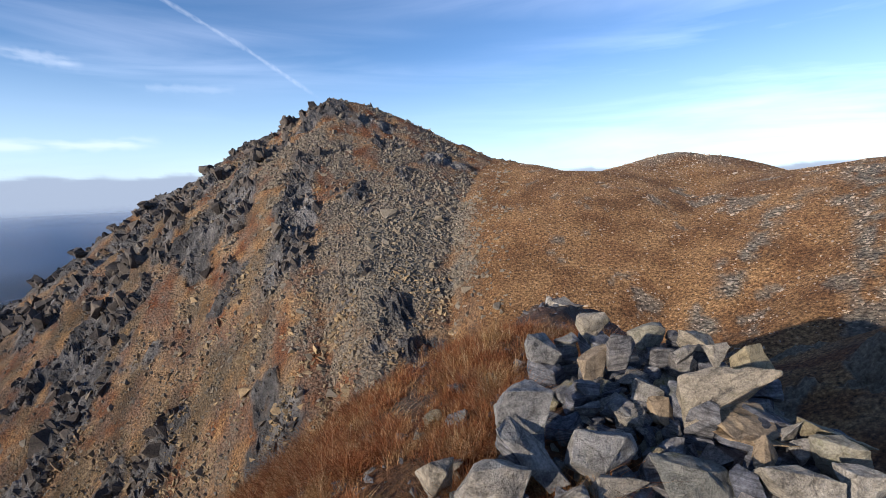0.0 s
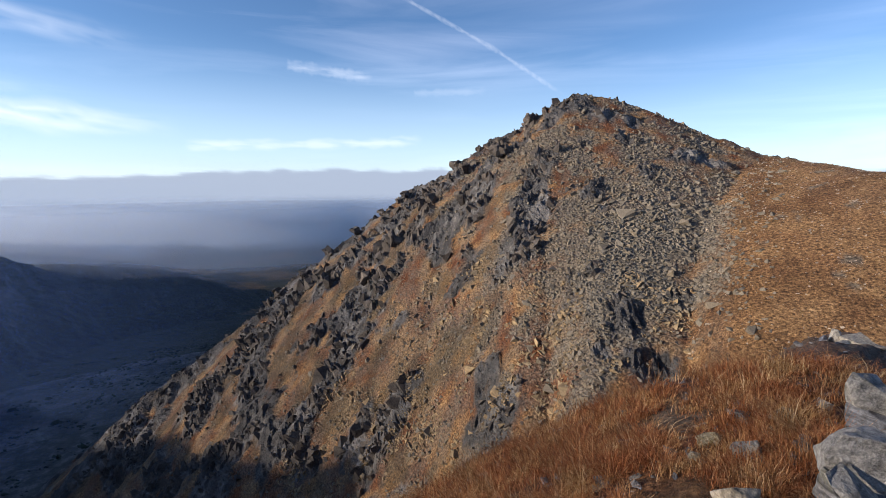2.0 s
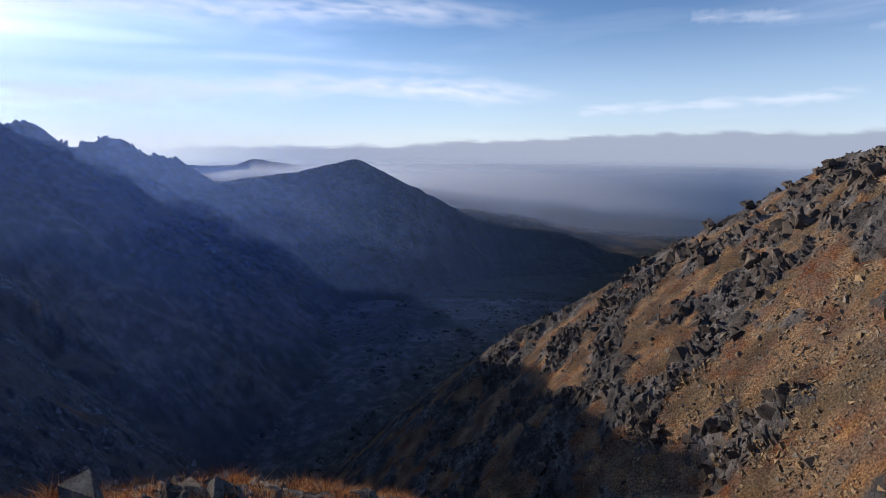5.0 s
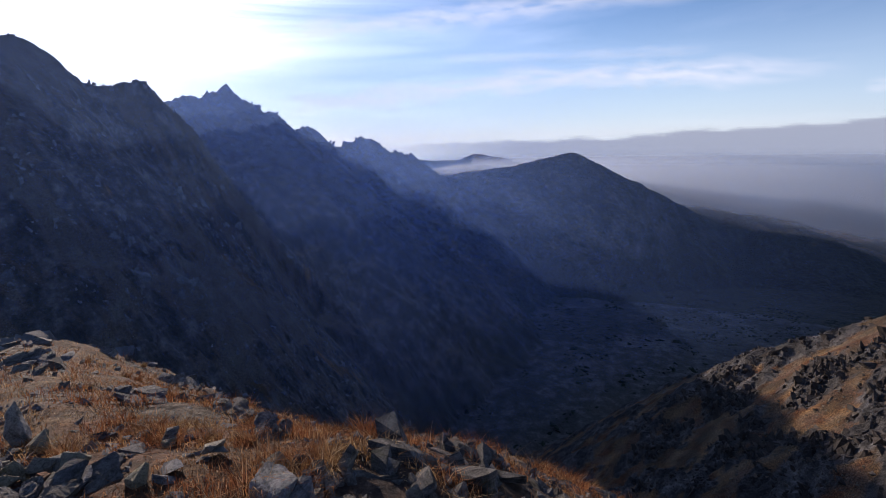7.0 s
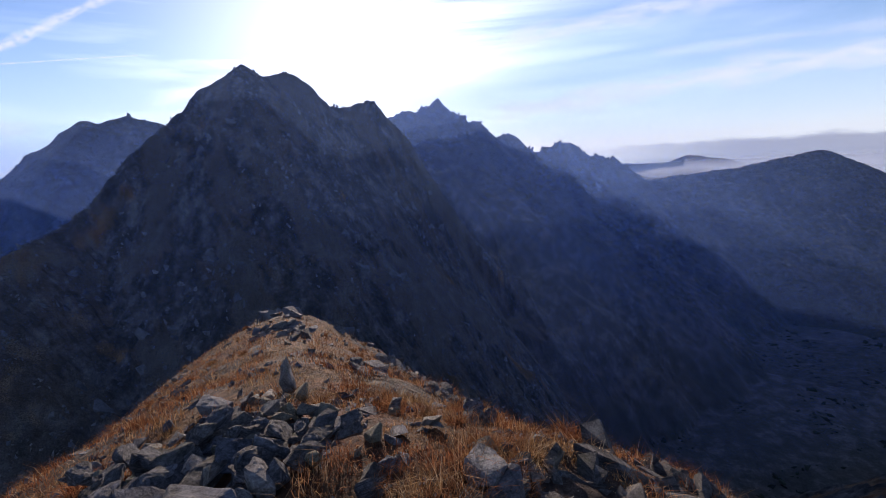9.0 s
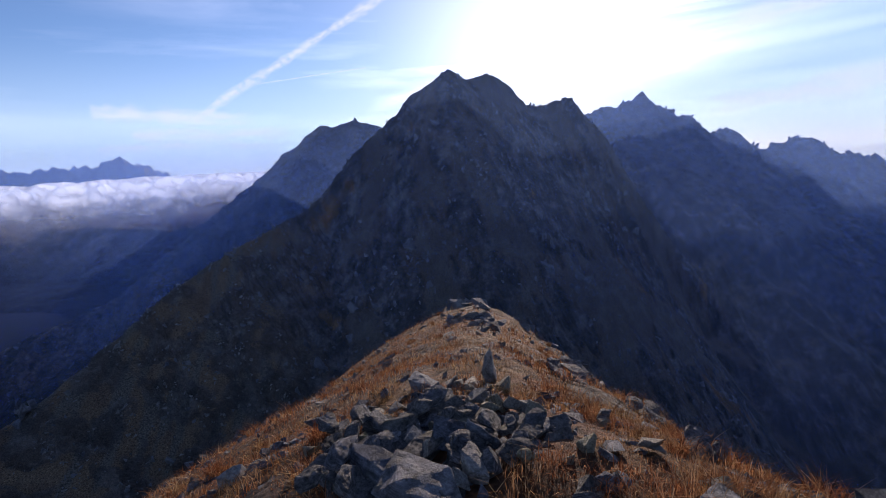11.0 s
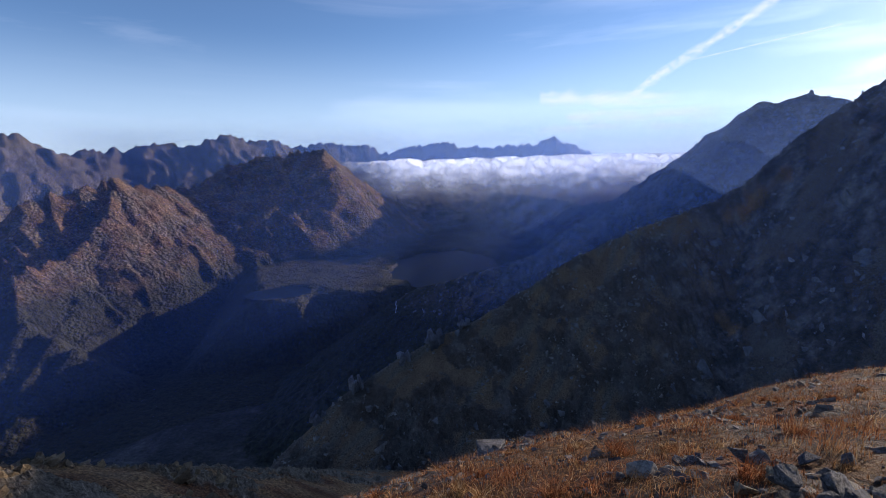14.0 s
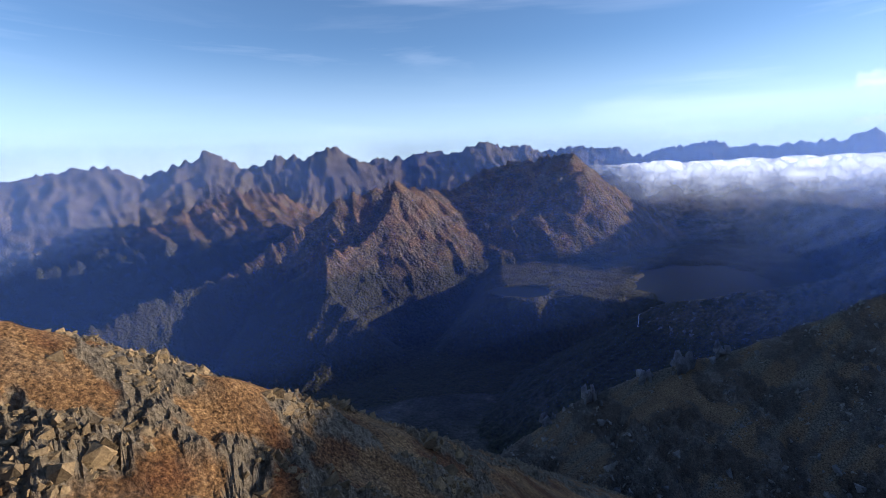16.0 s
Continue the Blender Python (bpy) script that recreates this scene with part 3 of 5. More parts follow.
on_floor = (GK == 0) & (RR > 250)
rock = np.where(on_floor & (RR < 1050), np.maximum(rock, .65), rock)
red = np.where(on_floor, 0, red)
green = np.where(is_peak, .45 * smooth(-.1, .25, fbm(GX / 16, GY / 16, 4, 234)) * smooth(14, 26, AZ), green)
scree = np.where(on_floor, np.where(RR > 1000, .2, .55) + .35 * smooth(-.2, .3, patch), scree)
green = np.where(on_floor & (RR > 1000), np.maximum(green, .55), green)
green = np.where(on_floor, np.maximum(green, .8 * smooth(-.05, .25, fbm(GX / 38, GY / 38, 4, 218) + .22 * smooth(1000, 1200, RR))), green)
red = np.where((GK == 7) | (GK == 6) | (GK == 8) | (GK == 9) | (GK >= 13), red * .15, red)
scree = np.where(((GK >= 6) & (GK <= 9)) | ((GK >= 13) & (GK <= 15)), np.maximum(scree, .8), scree)
red = np.where(is_crag, smooth(-.1, .35, fbm(GX / 11, GY / 11, 4, 209)) * .8, red)
red = np.where(is_summit & (RR < 60), smooth(-.12, .2, fbm(GX / 1.4, GY / 1.4, 4, 213)), red)
lowland = (GK == 0) & (RR > 1450) & (AZ < 84)
woods = smooth(-.15, .2, fbm(GX / 260, GY / 260, 4, 215))
rock, scree, red = np.where(lowland, 0, rock), np.where(lowland, .35 * smooth(.25, .5, fbm(GX / 120, GY / 40, 4, 216)), scree), np.where(lowland, 0, red)
green = np.where(lowland | (GK >= 18), .62 + .36 * woods, green)

LABELS = {
    "valley_floor": ("shaded high valley floor of grey scree and grass", "valley floor"),
    "summit_ridge": ("narrow stony crest with rust-coloured grass underfoot", "ridge"),
    "rocky_peak": ("sunlit grey rocky peak with boulder scree and autumn grass", "mountain"),
    "grass_saddle": ("rounded saddle of rust-brown autumn grass with pale stones", "hillside"),
    "dark_peak": ("steep craggy peak in shadow against the bright sky", "mountain"),
    "dark_spur": ("steep shadowed rock spur falling into the valley", "mountain"),
    "back_peaks": ("jagged blue-shadowed row of peaks behind the dark peak", "mountain range"),
    "shadow_peak": ("blunt dark blue mountain across the shaded valley", "mountain"),
    "shaded_peak": ("smooth blue-grey mountain shoulder in backlit haze", "mountain"),
    "sunlit_ridge": ("ribbed brown rocky ridge lit by low sun", "mountain"),
    "sunlit_spur": ("brown and green spur dropping from the ribbed ridge", "mountain"),
    "valley_ridge": ("long ribbed ridge half in blue shadow", "mountain"),
    "lake_wall": ("blue-shadowed mountain wall above the dark lake", "mountain"),
    "cirque_wall": ("blue hazy wall of the lake valley under the cloud", "mountain"),
    "east_range": ("distant jagged mountain range with grey sunlit faces", "mountain range"),
    "south_range": ("distant dark blue jagged range above the cloud", "mountain range"),
    "near_crag": ("sunlit ochre crag of cracked rock and grass", "crag"),
    "far_peak": ("pale distant flat-topped mountain on the horizon", "mountain"),
    "foothills": ("low wooded foothills fading into the haze", "hills"),
    "front_hill": ("dark wooded foothill at the valley mouth", "hills"),
    "knoll": ("small wooded knoll rising from the plain", "hill"),
}


def piece_of_land(name, mask, materials):
    """One object out of the sheet: the cells that the mask picks."""
    ci, cj = np.nonzero(mask)
    jn = (cj + 1) % n_a
    quads = np.stack([ci * n_a + cj, (ci + 1) * n_a + cj, (ci + 1) * n_a + jn, ci * n_a + jn], 1)
    used, inv = np.unique(quads, return_inverse=True)
    me = bpy.data.meshes.new(name)
    me.vertices.add(len(used))
    co = np.stack([GX.ravel()[used], GY.ravel()[used], GZ.ravel()[used]], 1).astype(np.float32)
    me.vertices.foreach_set("co", co.ravel())
    me.loops.add(quads.size)
    me.loops.foreach_set("vertex_index", inv.ravel().astype(np.int32))
    me.polygons.add(len(quads))
    me.polygons.foreach_set("loop_start", np.arange(0, quads.size, 4, dtype=np.int32))
    for attr, values in (("rock", rock), ("scree", scree), ("red", red), ("green", green)):
        a = me.attributes.new(attr, "FLOAT", "POINT")
        a.data.foreach_set("value", values.ravel()[used].astype(np.float32))
    for m in materials:
        me.materials.append(m)
    if len(materials) > 1:
        near_cell = RR[ci, cj]
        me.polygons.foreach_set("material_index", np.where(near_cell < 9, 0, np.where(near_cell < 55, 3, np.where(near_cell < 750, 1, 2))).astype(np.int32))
    # bare rock breaks in facets, grass and scree run smooth
    me.attributes.new("sharp_face", "BOOLEAN", "FACE").data.foreach_set("value", (rock[ci, cj] > .45) & (RR[ci, cj] > 9))
    me.update(calc_edges=True)
    me.validate()
    ob = new(name, me)
    label, category = LABELS[name]
    return tagged(ob, label, category, kind="structure")


cell_kind = GK[:-1]
for index, name in enumerate(["valley_floor"] + [entry[0] for entry in RIDGES]):
    cells = cell_kind == index
    if cells.any():
        piece_of_land(name, cells, [mat_near, mat_crag if name == "near_crag" else mat_mid, mat_far, mat_crag if name == "near_crag" else mat_crest])


# ---- haze: thin sheets between the ridges, blue airlight in their colour, lit by sun and sky ----
def veil_material(name, color):
    mat, n, l = field(name)
    mark, clear, both, thin, out = n.new("ShaderNodeAttribute"), n.new("ShaderNodeBsdfTransparent"), n.new("ShaderNodeMixShader"), n.new("ShaderNodeMixShader"), n.new("ShaderNodeOutputMaterial")
    back, front = n.new("ShaderNodeBsdfDiffuse"), n.new("ShaderNodeBsdfTranslucent")
    back.inputs["Color"].default_value = front.inputs["Color"].default_value = (*color, 1)
    mark.attribute_name = "veil"
    l.new(back.outputs[0], both.inputs[1])
    l.new(front.outputs[0], both.inputs[2])
    l.new(mark.outputs["Fac"], thin.inputs[0])
    l.new(clear.outputs[0], thin.inputs[1])
    l.new(both.outputs[0], thin.inputs[2])
    l.new(thin.outputs[0], out.inputs["Surface"])
    return mat


def sheet(name, x, y, z, material, marks):
    """A grid of places as one mesh, with named marks."""
    rows_, cols = x.shape
    idx = np.arange(rows_ * cols).reshape(rows_, cols)
    quads = np.stack([idx[:-1, :-1], idx[:-1, 1:], idx[1:, 1:], idx[1:, :-1]], -1).reshape(-1, 4)
    me = bpy.data.meshes.new(name)
    me.vertices.add(x.size)
    me.vertices.foreach_set("co", np.stack([x, y, z], -1).astype(np.float32).ravel())
    me.loops.add(quads.size)
    me.loops.foreach_set("vertex_index", quads.ravel().astype(np.int32))
    me.polygons.add(len(quads))
    me.polygons.foreach_set("loop_start", np.arange(0, quads.size, 4, dtype=np.int32))
    for attr, values in marks.items():
        me.attributes.new(attr, "FLOAT", "POINT").data.foreach_set("value", values.astype(np.float32).ravel())
    me.materials.append(material)
    me.update(calc_edges=True)
    return new(name, me)


# the deepest blue puts the lake valley's navy shade into the sheet's tint
mist_deep = veil_material("haze sheet, valley shade blue", (.13, .29, 1.0))
mist_blue, mist = veil_material("haze sheet, blue of scattered light", (.24, .41, .95)), veil_material("haze sheet, pale", (.74, .84, 1.0))
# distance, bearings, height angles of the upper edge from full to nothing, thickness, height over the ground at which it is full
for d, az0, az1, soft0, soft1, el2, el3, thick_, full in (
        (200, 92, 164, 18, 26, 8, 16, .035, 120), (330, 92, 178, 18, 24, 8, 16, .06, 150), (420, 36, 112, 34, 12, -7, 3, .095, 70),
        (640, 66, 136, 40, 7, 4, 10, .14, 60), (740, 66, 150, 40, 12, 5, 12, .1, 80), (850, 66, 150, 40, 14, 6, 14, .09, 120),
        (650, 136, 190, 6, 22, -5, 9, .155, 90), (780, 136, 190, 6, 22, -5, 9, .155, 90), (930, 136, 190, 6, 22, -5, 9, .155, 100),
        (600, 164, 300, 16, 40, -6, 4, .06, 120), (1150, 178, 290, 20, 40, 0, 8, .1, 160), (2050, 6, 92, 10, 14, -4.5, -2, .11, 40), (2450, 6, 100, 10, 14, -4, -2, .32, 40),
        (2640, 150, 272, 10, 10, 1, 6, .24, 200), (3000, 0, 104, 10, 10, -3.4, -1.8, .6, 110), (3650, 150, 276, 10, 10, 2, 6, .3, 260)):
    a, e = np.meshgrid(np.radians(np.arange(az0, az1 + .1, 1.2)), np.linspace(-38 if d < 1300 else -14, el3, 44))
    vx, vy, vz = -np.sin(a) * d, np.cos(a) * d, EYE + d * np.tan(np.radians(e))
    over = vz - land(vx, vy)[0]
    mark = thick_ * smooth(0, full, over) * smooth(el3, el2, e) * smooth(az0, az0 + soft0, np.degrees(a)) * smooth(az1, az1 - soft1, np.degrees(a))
    tagged(sheet("haze", vx, vy, vz, mist_deep if az0 > 149 and d < 2000 else mist_blue if d < 2000 or az0 > 149 else mist, {"veil": mark}), "see-through sheet tinted blue to stand for haze between the ridges", "haze", kind="structure")

# ---- the bank of cloud along the far horizon, beyond the plain ----
def glow_material(name, color, strength):
    """For soft cloud so far off that the daylight on it is put in as glow."""
    mat, n, l = field(name)
    mark, clear, glow, thin, out = n.new("ShaderNodeAttribute"), n.new("ShaderNodeBsdfTransparent"), n.new("ShaderNodeEmission"), n.new("ShaderNodeMixShader"), n.new("ShaderNodeOutputMaterial")
    mark.attribute_name = "veil"
    glow.inputs["Color"].default_value, glow.inputs["Strength"].default_value = (*color, 1), strength
    l.new(mark.outputs["Fac"], thin.inputs[0])
    l.new(clear.outputs[0], thin.inputs[1])
    l.new(glow.outputs[0], thin.inputs[2])
    l.new(thin.outputs[0], out.inputs["Surface"])
    return mat


cloud_far = glow_material("far cloud bank", (.53, .60, .72), .58)
a, e = np.meshgrid(np.radians(np.arange(-55, 106, .5)), np.linspace(-5.6, 2.2, 44))
deg = np.degrees(a)
top = .9 - 1.5 * smooth(40, 84, deg) - .1 * smooth(20, -10, deg) + .5 * fbm(deg / 6, deg * 0, 5, 301)
mark = .92 * smooth(-5.6, -2.3, e) * smooth(top + .15, top - .35, e + .25 * fbm(deg / 3, e * 2, 4, 302)) * smooth(105, 84, deg)
tagged(sheet("cloud_bank", -np.sin(a) * 3750, np.cos(a) * 3750, EYE + 3750 * np.tan(np.radians(e)), cloud_far, {"veil": mark}), "grey-lilac bank of cloud along the far horizon", "cloud", kind="structure")

# ---- the sea of cloud that spills over the lake valley's rim ----
def cloud_material():
    mat, n, l = field("sunlit cloud")
    mark, clear, thin, both, out = n.new("ShaderNodeAttribute"), n.new("ShaderNodeBsdfTransparent"), n.new("ShaderNodeMixShader"), n.new("ShaderNodeMixShader"), n.new("ShaderNodeOutputMaterial")
    back, front = n.new("ShaderNodeBsdfDiffuse"), n.new("ShaderNodeBsdfTranslucent")
    back.inputs["Color"].default_value = front.inputs["Color"].default_value = (.95, .95, .97, 1)
    both.inputs[0].default_value = .6
    mark.attribute_name = "veil"
    # added glow in place of sunlight scattered inside the cloud
    inner_glow, sum_ = n.new("ShaderNodeEmission"), n.new("ShaderNodeAddShader")
    inner_glow.inputs["Color"].default_value, inner_glow.inputs["Strength"].default_value = (.9, .93, 1, 1), .3
    l.new(back.outputs[0], both.inputs[1])
    l.new(front.outputs[0], both.inputs[2])
    l.new(both.outputs[0], sum_.inputs[0])
    l.new(inner_glow.outputs[0], sum_.inputs[1])
    l.new(mark.outputs["Fac"], thin.inputs[0])
    l.new(clear.outputs[0], thin.inputs[1])
    l.new(sum_.outputs[0], thin.inputs[2])
    l.new(thin.outputs[0], out.inputs["Surface"])
    return mat


mat_cloud = cloud_material()
a, q = np.meshgrid(np.radians(np.arange(146, 200, .2)), np.linspace(0, 1, 110))
deg = np.degrees(a)
front = smooth(0, .34, q)
e0 = -5.6 + 6.05 * front
puff = 1 - 2.1 * np.abs(fbm(deg * .5, e0 * .75 + q * 2, 5, 311)) + .6 * fbm(deg * .16, e0 * .3, 3, 315)
dist_c = 2560 + 160 * (1 - puff) * smooth(.02, .2, q) + 1700 * np.maximum(q - .1, 0) ** 1.4
e = e0 + (.55 * puff - .3) * smooth(.1, .3, q) * smooth(1, .5, q)
mark = smooth(-5.6, .2, e0 + 1.0 * fbm(deg * .45, e0 * .8, 4, 313)) ** 2.2 * smooth(199.5, 189, deg + 3 * fbm(deg * .4, e0, 3, 314))
tagged(sheet("cloud_sea", -np.sin(a) * dist_c, np.cos(a) * dist_c, EYE + dist_c * np.tan(np.radians(e)), mat_cloud, {"veil": mark}), "white sunlit sea of cloud spilling over the valley rim", "cloud", kind="structure")


# ---- contrails ----
mat_trail = glow_material("ice cloud", (.92, .95, 1.0), .86)
def contrail(places, width, strength, seed, grain=(2.2, 2.2), name="contrail", label="thin white contrail drifting across the blue sky"):
    """A ribbon through (bearing, height angle) places, ragged at the edges."""
    t = np.linspace(0, 1, 90)
    k = np.linspace(0, 1, len(places))
    az, el = np.interp(t, k, [p[0] for p in places]), np.interp(t, k, [p[1] for p in places])
    az, el = np.convolve(np.pad(az, 8, "edge"), np.ones(17) / 17, "valid"), np.convolve(np.pad(el, 8, "edge"), np.ones(17) / 17, "valid")
    slope = np.arctan2(np.gradient(el), np.gradient(az))
    cross = np.linspace(-1, 1, 13)
    W = width * (.7 + .5 * fbm(t * 9, t * 0, 3, seed))
    A = az[:, None] - np.sin(slope)[:, None] * cross * W[:, None]
    Z = el[:, None] + np.cos(slope)[:, None] * cross * W[:, None]
    mk = strength * (1 - cross ** 2)[None] ** 1.5 * np.clip(.75 + 1.1 * fbm(A * grain[0], Z * grain[1], 4, seed + 5), 0, 1) * smooth(0, .06, t)[:, None] * smooth(1, .8, t)[:, None]
    A = np.radians(A)
    return tagged(sheet(name, -np.sin(A) * 4700, np.cos(A) * 4700, EYE + 4700 * np.tan(np.radians(Z)), mat_trail, {"veil": mk}), label, "contrail" if name == "contrail" else "cloud", kind="structure")


contrail([(36, 21), (28.3, 17.5), (21.9, 14.3), (17.6, 11.6), (13, 8.6)], .4, .2, 321)
contrail([(142, 20), (151.8, 15.1), (157.9, 11.6), (163.6, 8.4), (169, 4.2)], .8, .6, 331)
contrail([(148, 11.2), (153.6, 10.6), (161.3, 9.6)], .14, .45, 341)
for k, (places, width, strength) in enumerate((
        ([(116, 3.8), (98, 4.8), (88.6, 5.9), (81, 6.0), (74.4, 5.8), (66, 5.4), (53, 4.8)], 1.1, .75), ([(56, 3.2), (46, 3.6), (35.7, 3.8), (29, 4.4)], .5, .5),
        ([(118, 10.0), (106, 12.0), (92.8, 12.8), (87.9, 13.2), (75, 14), (55, 12.4)], 1.1, .55), ([(45, 12.0), (40, 11.5), (35, 10.9)], .5, .35), ([(31, 9.4), (27, 9.6), (22, 9.7)], .35, .15),
        ([(176, 7.0), (169, 6.7), (160, 6.0)], .7, .6), ([(173, 4.9), (166, 4.7), (156, 4.6)], .6, .5), ([(176, 3.4), (168, 3.8), (158, 3.2)], .4, .4), ([(96, 8.6), (80, 8.2), (66, 7.6)], .5, .25))):
    contrail(places, width * 1.9, strength * .85, 360 + 7 * k, (.3, 1.7), "cirrus_streak", "wispy white streak of cirrus in the blue sky")

# ---- water ----
mat_water, n, l = field("dark lake water")
b, out = n.new("ShaderNodeBsdfPrincipled"), n.new("ShaderNodeOutputMaterial")
b.inputs["Base Color"].default_value, b.inputs["Roughness"].default_value = (.012, .02, .035, 1), .5
b.inputs["Specular IOR Level"].default_value = .06
l.new(b.outputs[0], out.inputs["Surface"])
for az, d, half_w, half_l in LAKES:
    cx, cy, _ = spot(az, 0, d)
    ux, uy = -math.sin(radians(az)), math.cos(radians(az))
    ang, rr = np.meshgrid(np.linspace(0, 2 * math.pi, 49), np.linspace(0, 1.25, 6))
    o, w = np.cos(ang) * rr * half_l, np.sin(ang) * rr * half_w
    tagged(sheet("lake", cx + o * ux - w * uy, cy + o * uy + w * ux, np.full(o.shape, LAKE_LEVEL - 1.0), mat_water, {}), "dark blue mountain lake lying in shadow", "lake", kind="structure")


# ---- stones ----
def stone_material(name, pale, dark, moss, beds=0.0):
    mat, n, l = field(name)
    coord = n.new("ShaderNodeTexCoord").outputs["Object"]
    info = n.new("ShaderNodeObjectInfo")
    island = n.new("ShaderNodeNewGeometry").outputs["Random Per Island"]
    shift = n.new("ShaderNodeVectorMath")
    shift.operation = "ADD"
    l.new(coord, shift.inputs[0])
    l.new(info.outputs["Random"], shift.inputs[1])
    grain, cloud_, lichen = noise_node(n, l, 90, 4, .7, shift.outputs[0]), noise_node(n, l, 7, 5, .6, shift.outputs[0]), noise_node(n, l, 4.5, 6, .65, shift.outputs[0])
    base = mix(n, l, .55, ramp(n, l, grain, [(.36, dark), (.5, tuple((p + q) / 2 for p, q in zip(pale, dark))), (.62, pale)]), ramp(n, l, cloud_, [(.3, dark), (.7, pale)]))
    crack = n.new("ShaderNodeTexVoronoi")
    crack.feature = "DISTANCE_TO_EDGE"
    crack.inputs["Scale"].default_value = 5.5
    bent = n.new("ShaderNodeMix")
    bent.data_type = "VECTOR"
    bent.inputs[0].default_value = .12
    l.new(shift.outputs[0], bent.inputs[4])
    warp = n.new("ShaderNodeTexNoise")
    warp.inputs["Scale"].default_value = 6
    l.new(shift.outputs[0], warp.inputs["Vector"])
    l.new(warp.outputs["Color"], bent.inputs[5])
    l.new(bent.outputs[1], crack.inputs["Vector"])
    lines = ramp(n, l, crack.outputs["Distance"], [(.0, (.32, .3, .28)), (.03, (.85, .85, .85)), (.08, (1, 1, 1))])
    stain = ramp(n, l, noise_node(n, l, 14, 6, .7, shift.outputs[0]), [(.38, (.35, .34, .33)), (.52, (1, 1, 1))])
    for dark_ in (lines, stain):
        m = n.new("ShaderNodeMix")
        m.data_type, m.blend_type = "RGBA", "MULTIPLY"
        m.inputs[0].default_value = .5
        l.new(base, m.inputs[6])
        l.new(dark_, m.inputs[7])
        base = m.outputs[2]
    if beds:
        flat_ = n.new("ShaderNodeMapping")
        flat_.inputs["Scale"].default_value = (1.2, 1.2, 17)
        l.new(shift.outputs[0], flat_.inputs["Vector"])
        m = n.new("ShaderNodeMix")
        m.data_type, m.blend_type = "RGBA", "MULTIPLY"
        m.inputs[0].default_value = beds
        l.new(base, m.inputs[6])
        l.new(ramp(n, l, noise_node(n, l, 2.2, 6, .65, flat_.outputs[0]), [(.36, (.2, .2, .22)), (.5, (.8, .8, .82)), (.64, (1.5, 1.48, 1.44))]), m.inputs[7])
        base = m.outputs[2]
    spots = n.new("ShaderNodeMapRange")
    spots.inputs[1].default_value, spots.inputs[2].default_value, spots.inputs[4].default_value = .56, .68, moss
    l.new(lichen, spots.inputs[0])
    base = mix(n, l, spots.outputs[0], base, ramp(n, l, grain, [(.3, (.07, .075, .03)), (.7, (.24, .23, .11))]))
    tint = ramp(n, l, info.outputs["Random"], [(0, (.72, .74, .8)), (.5, (1, .97, .93)), (1, (1.0, .9, .74))])
    tint2 = ramp(n, l, island, [(0, (.7, .7, .72)), (.6, (1, .98, .95)), (1, (1.0, .92, .8))])
    for t in (tint, tint2):
        m = n.new("ShaderNodeMix")
        m.data_type, m.blend_type = "RGBA", "MULTIPLY"
        m.inputs[0].default_value = .8
        l.new(base, m.inputs[6])
        l.new(t, m.inputs[7])
        base = m.outputs[2]
    both = n.new("ShaderNodeMath")
    both.operation = "ADD"
    l.new(grain, both.inputs[0])
    l.new(cloud_, both.inputs[1])
    return finish(mat, n, l, base, both.outputs[0], .8, .025, .85)


mat_granite = stone_material("pale speckled granite", (.48, .465, .44), (.09, .09, .095), .35)
mat_tan = stone_material("tan granite", (.54, .43, .3), (.2, .155, .11), .2)
mat_mossy = stone_material("lichened granite", (.44, .42, .35), (.14, .14, .12), 1.0)
# banded rock; the blue of backlit faces is put into its colour
mat_shade_schist = stone_material("banded rock with shade blue", (.28, .29, .33), (.065, .068, .08), .3, .8)
mat_dark_slab = stone_material("dark weathered slab", (.24, .235, .24), (.055, .055, .06), .4, .9)
mat_pale = stone_material("pale weathered stones", (.62, .53, .43), (.3, .25, .2), .1)
mat_boulders = stone_material("weathered boulders", (.36, .31, .24), (.11, .095, .075), .3)


def block_material(name, size, pale, dark):
    """Crag rock whose blocks differ in tone, with veins and scars. size: of the blocks in metres."""
    mat, n, l = field(name)
    geo = n.new("ShaderNodeNewGeometry")
    fine, mid = noise_node(n, l, 3.5 / size, 8, .7, geo.outputs["Position"]), noise_node(n, l, .35 / size, 5, .6, geo.outputs["Position"])
    half = tuple((p + q) / 2 for p, q in zip(pale, dark))
    base = mix(n, l, .5, ramp(n, l, fine, [(.34, dark), (.5, half), (.68, pale)]), ramp(n, l, mid, [(.36, dark), (.52, half), (.66, pale)]))
    tone = ramp(n, l, geo.outputs["Random Per Island"], [(0, (.6, .6, .63)), (.6, (.95, .94, .92)), (1, (1.2, 1.15, 1.05))])
    m = n.new("ShaderNodeMix")
    m.data_type, m.blend_type = "RGBA", "MULTIPLY"
    m.inputs[0].default_value = .85
    l.new(base, m.inputs[6])
    l.new(tone, m.inputs[7])
    return finish(mat, n, l, m.outputs[2], fine, .8, size * .25)


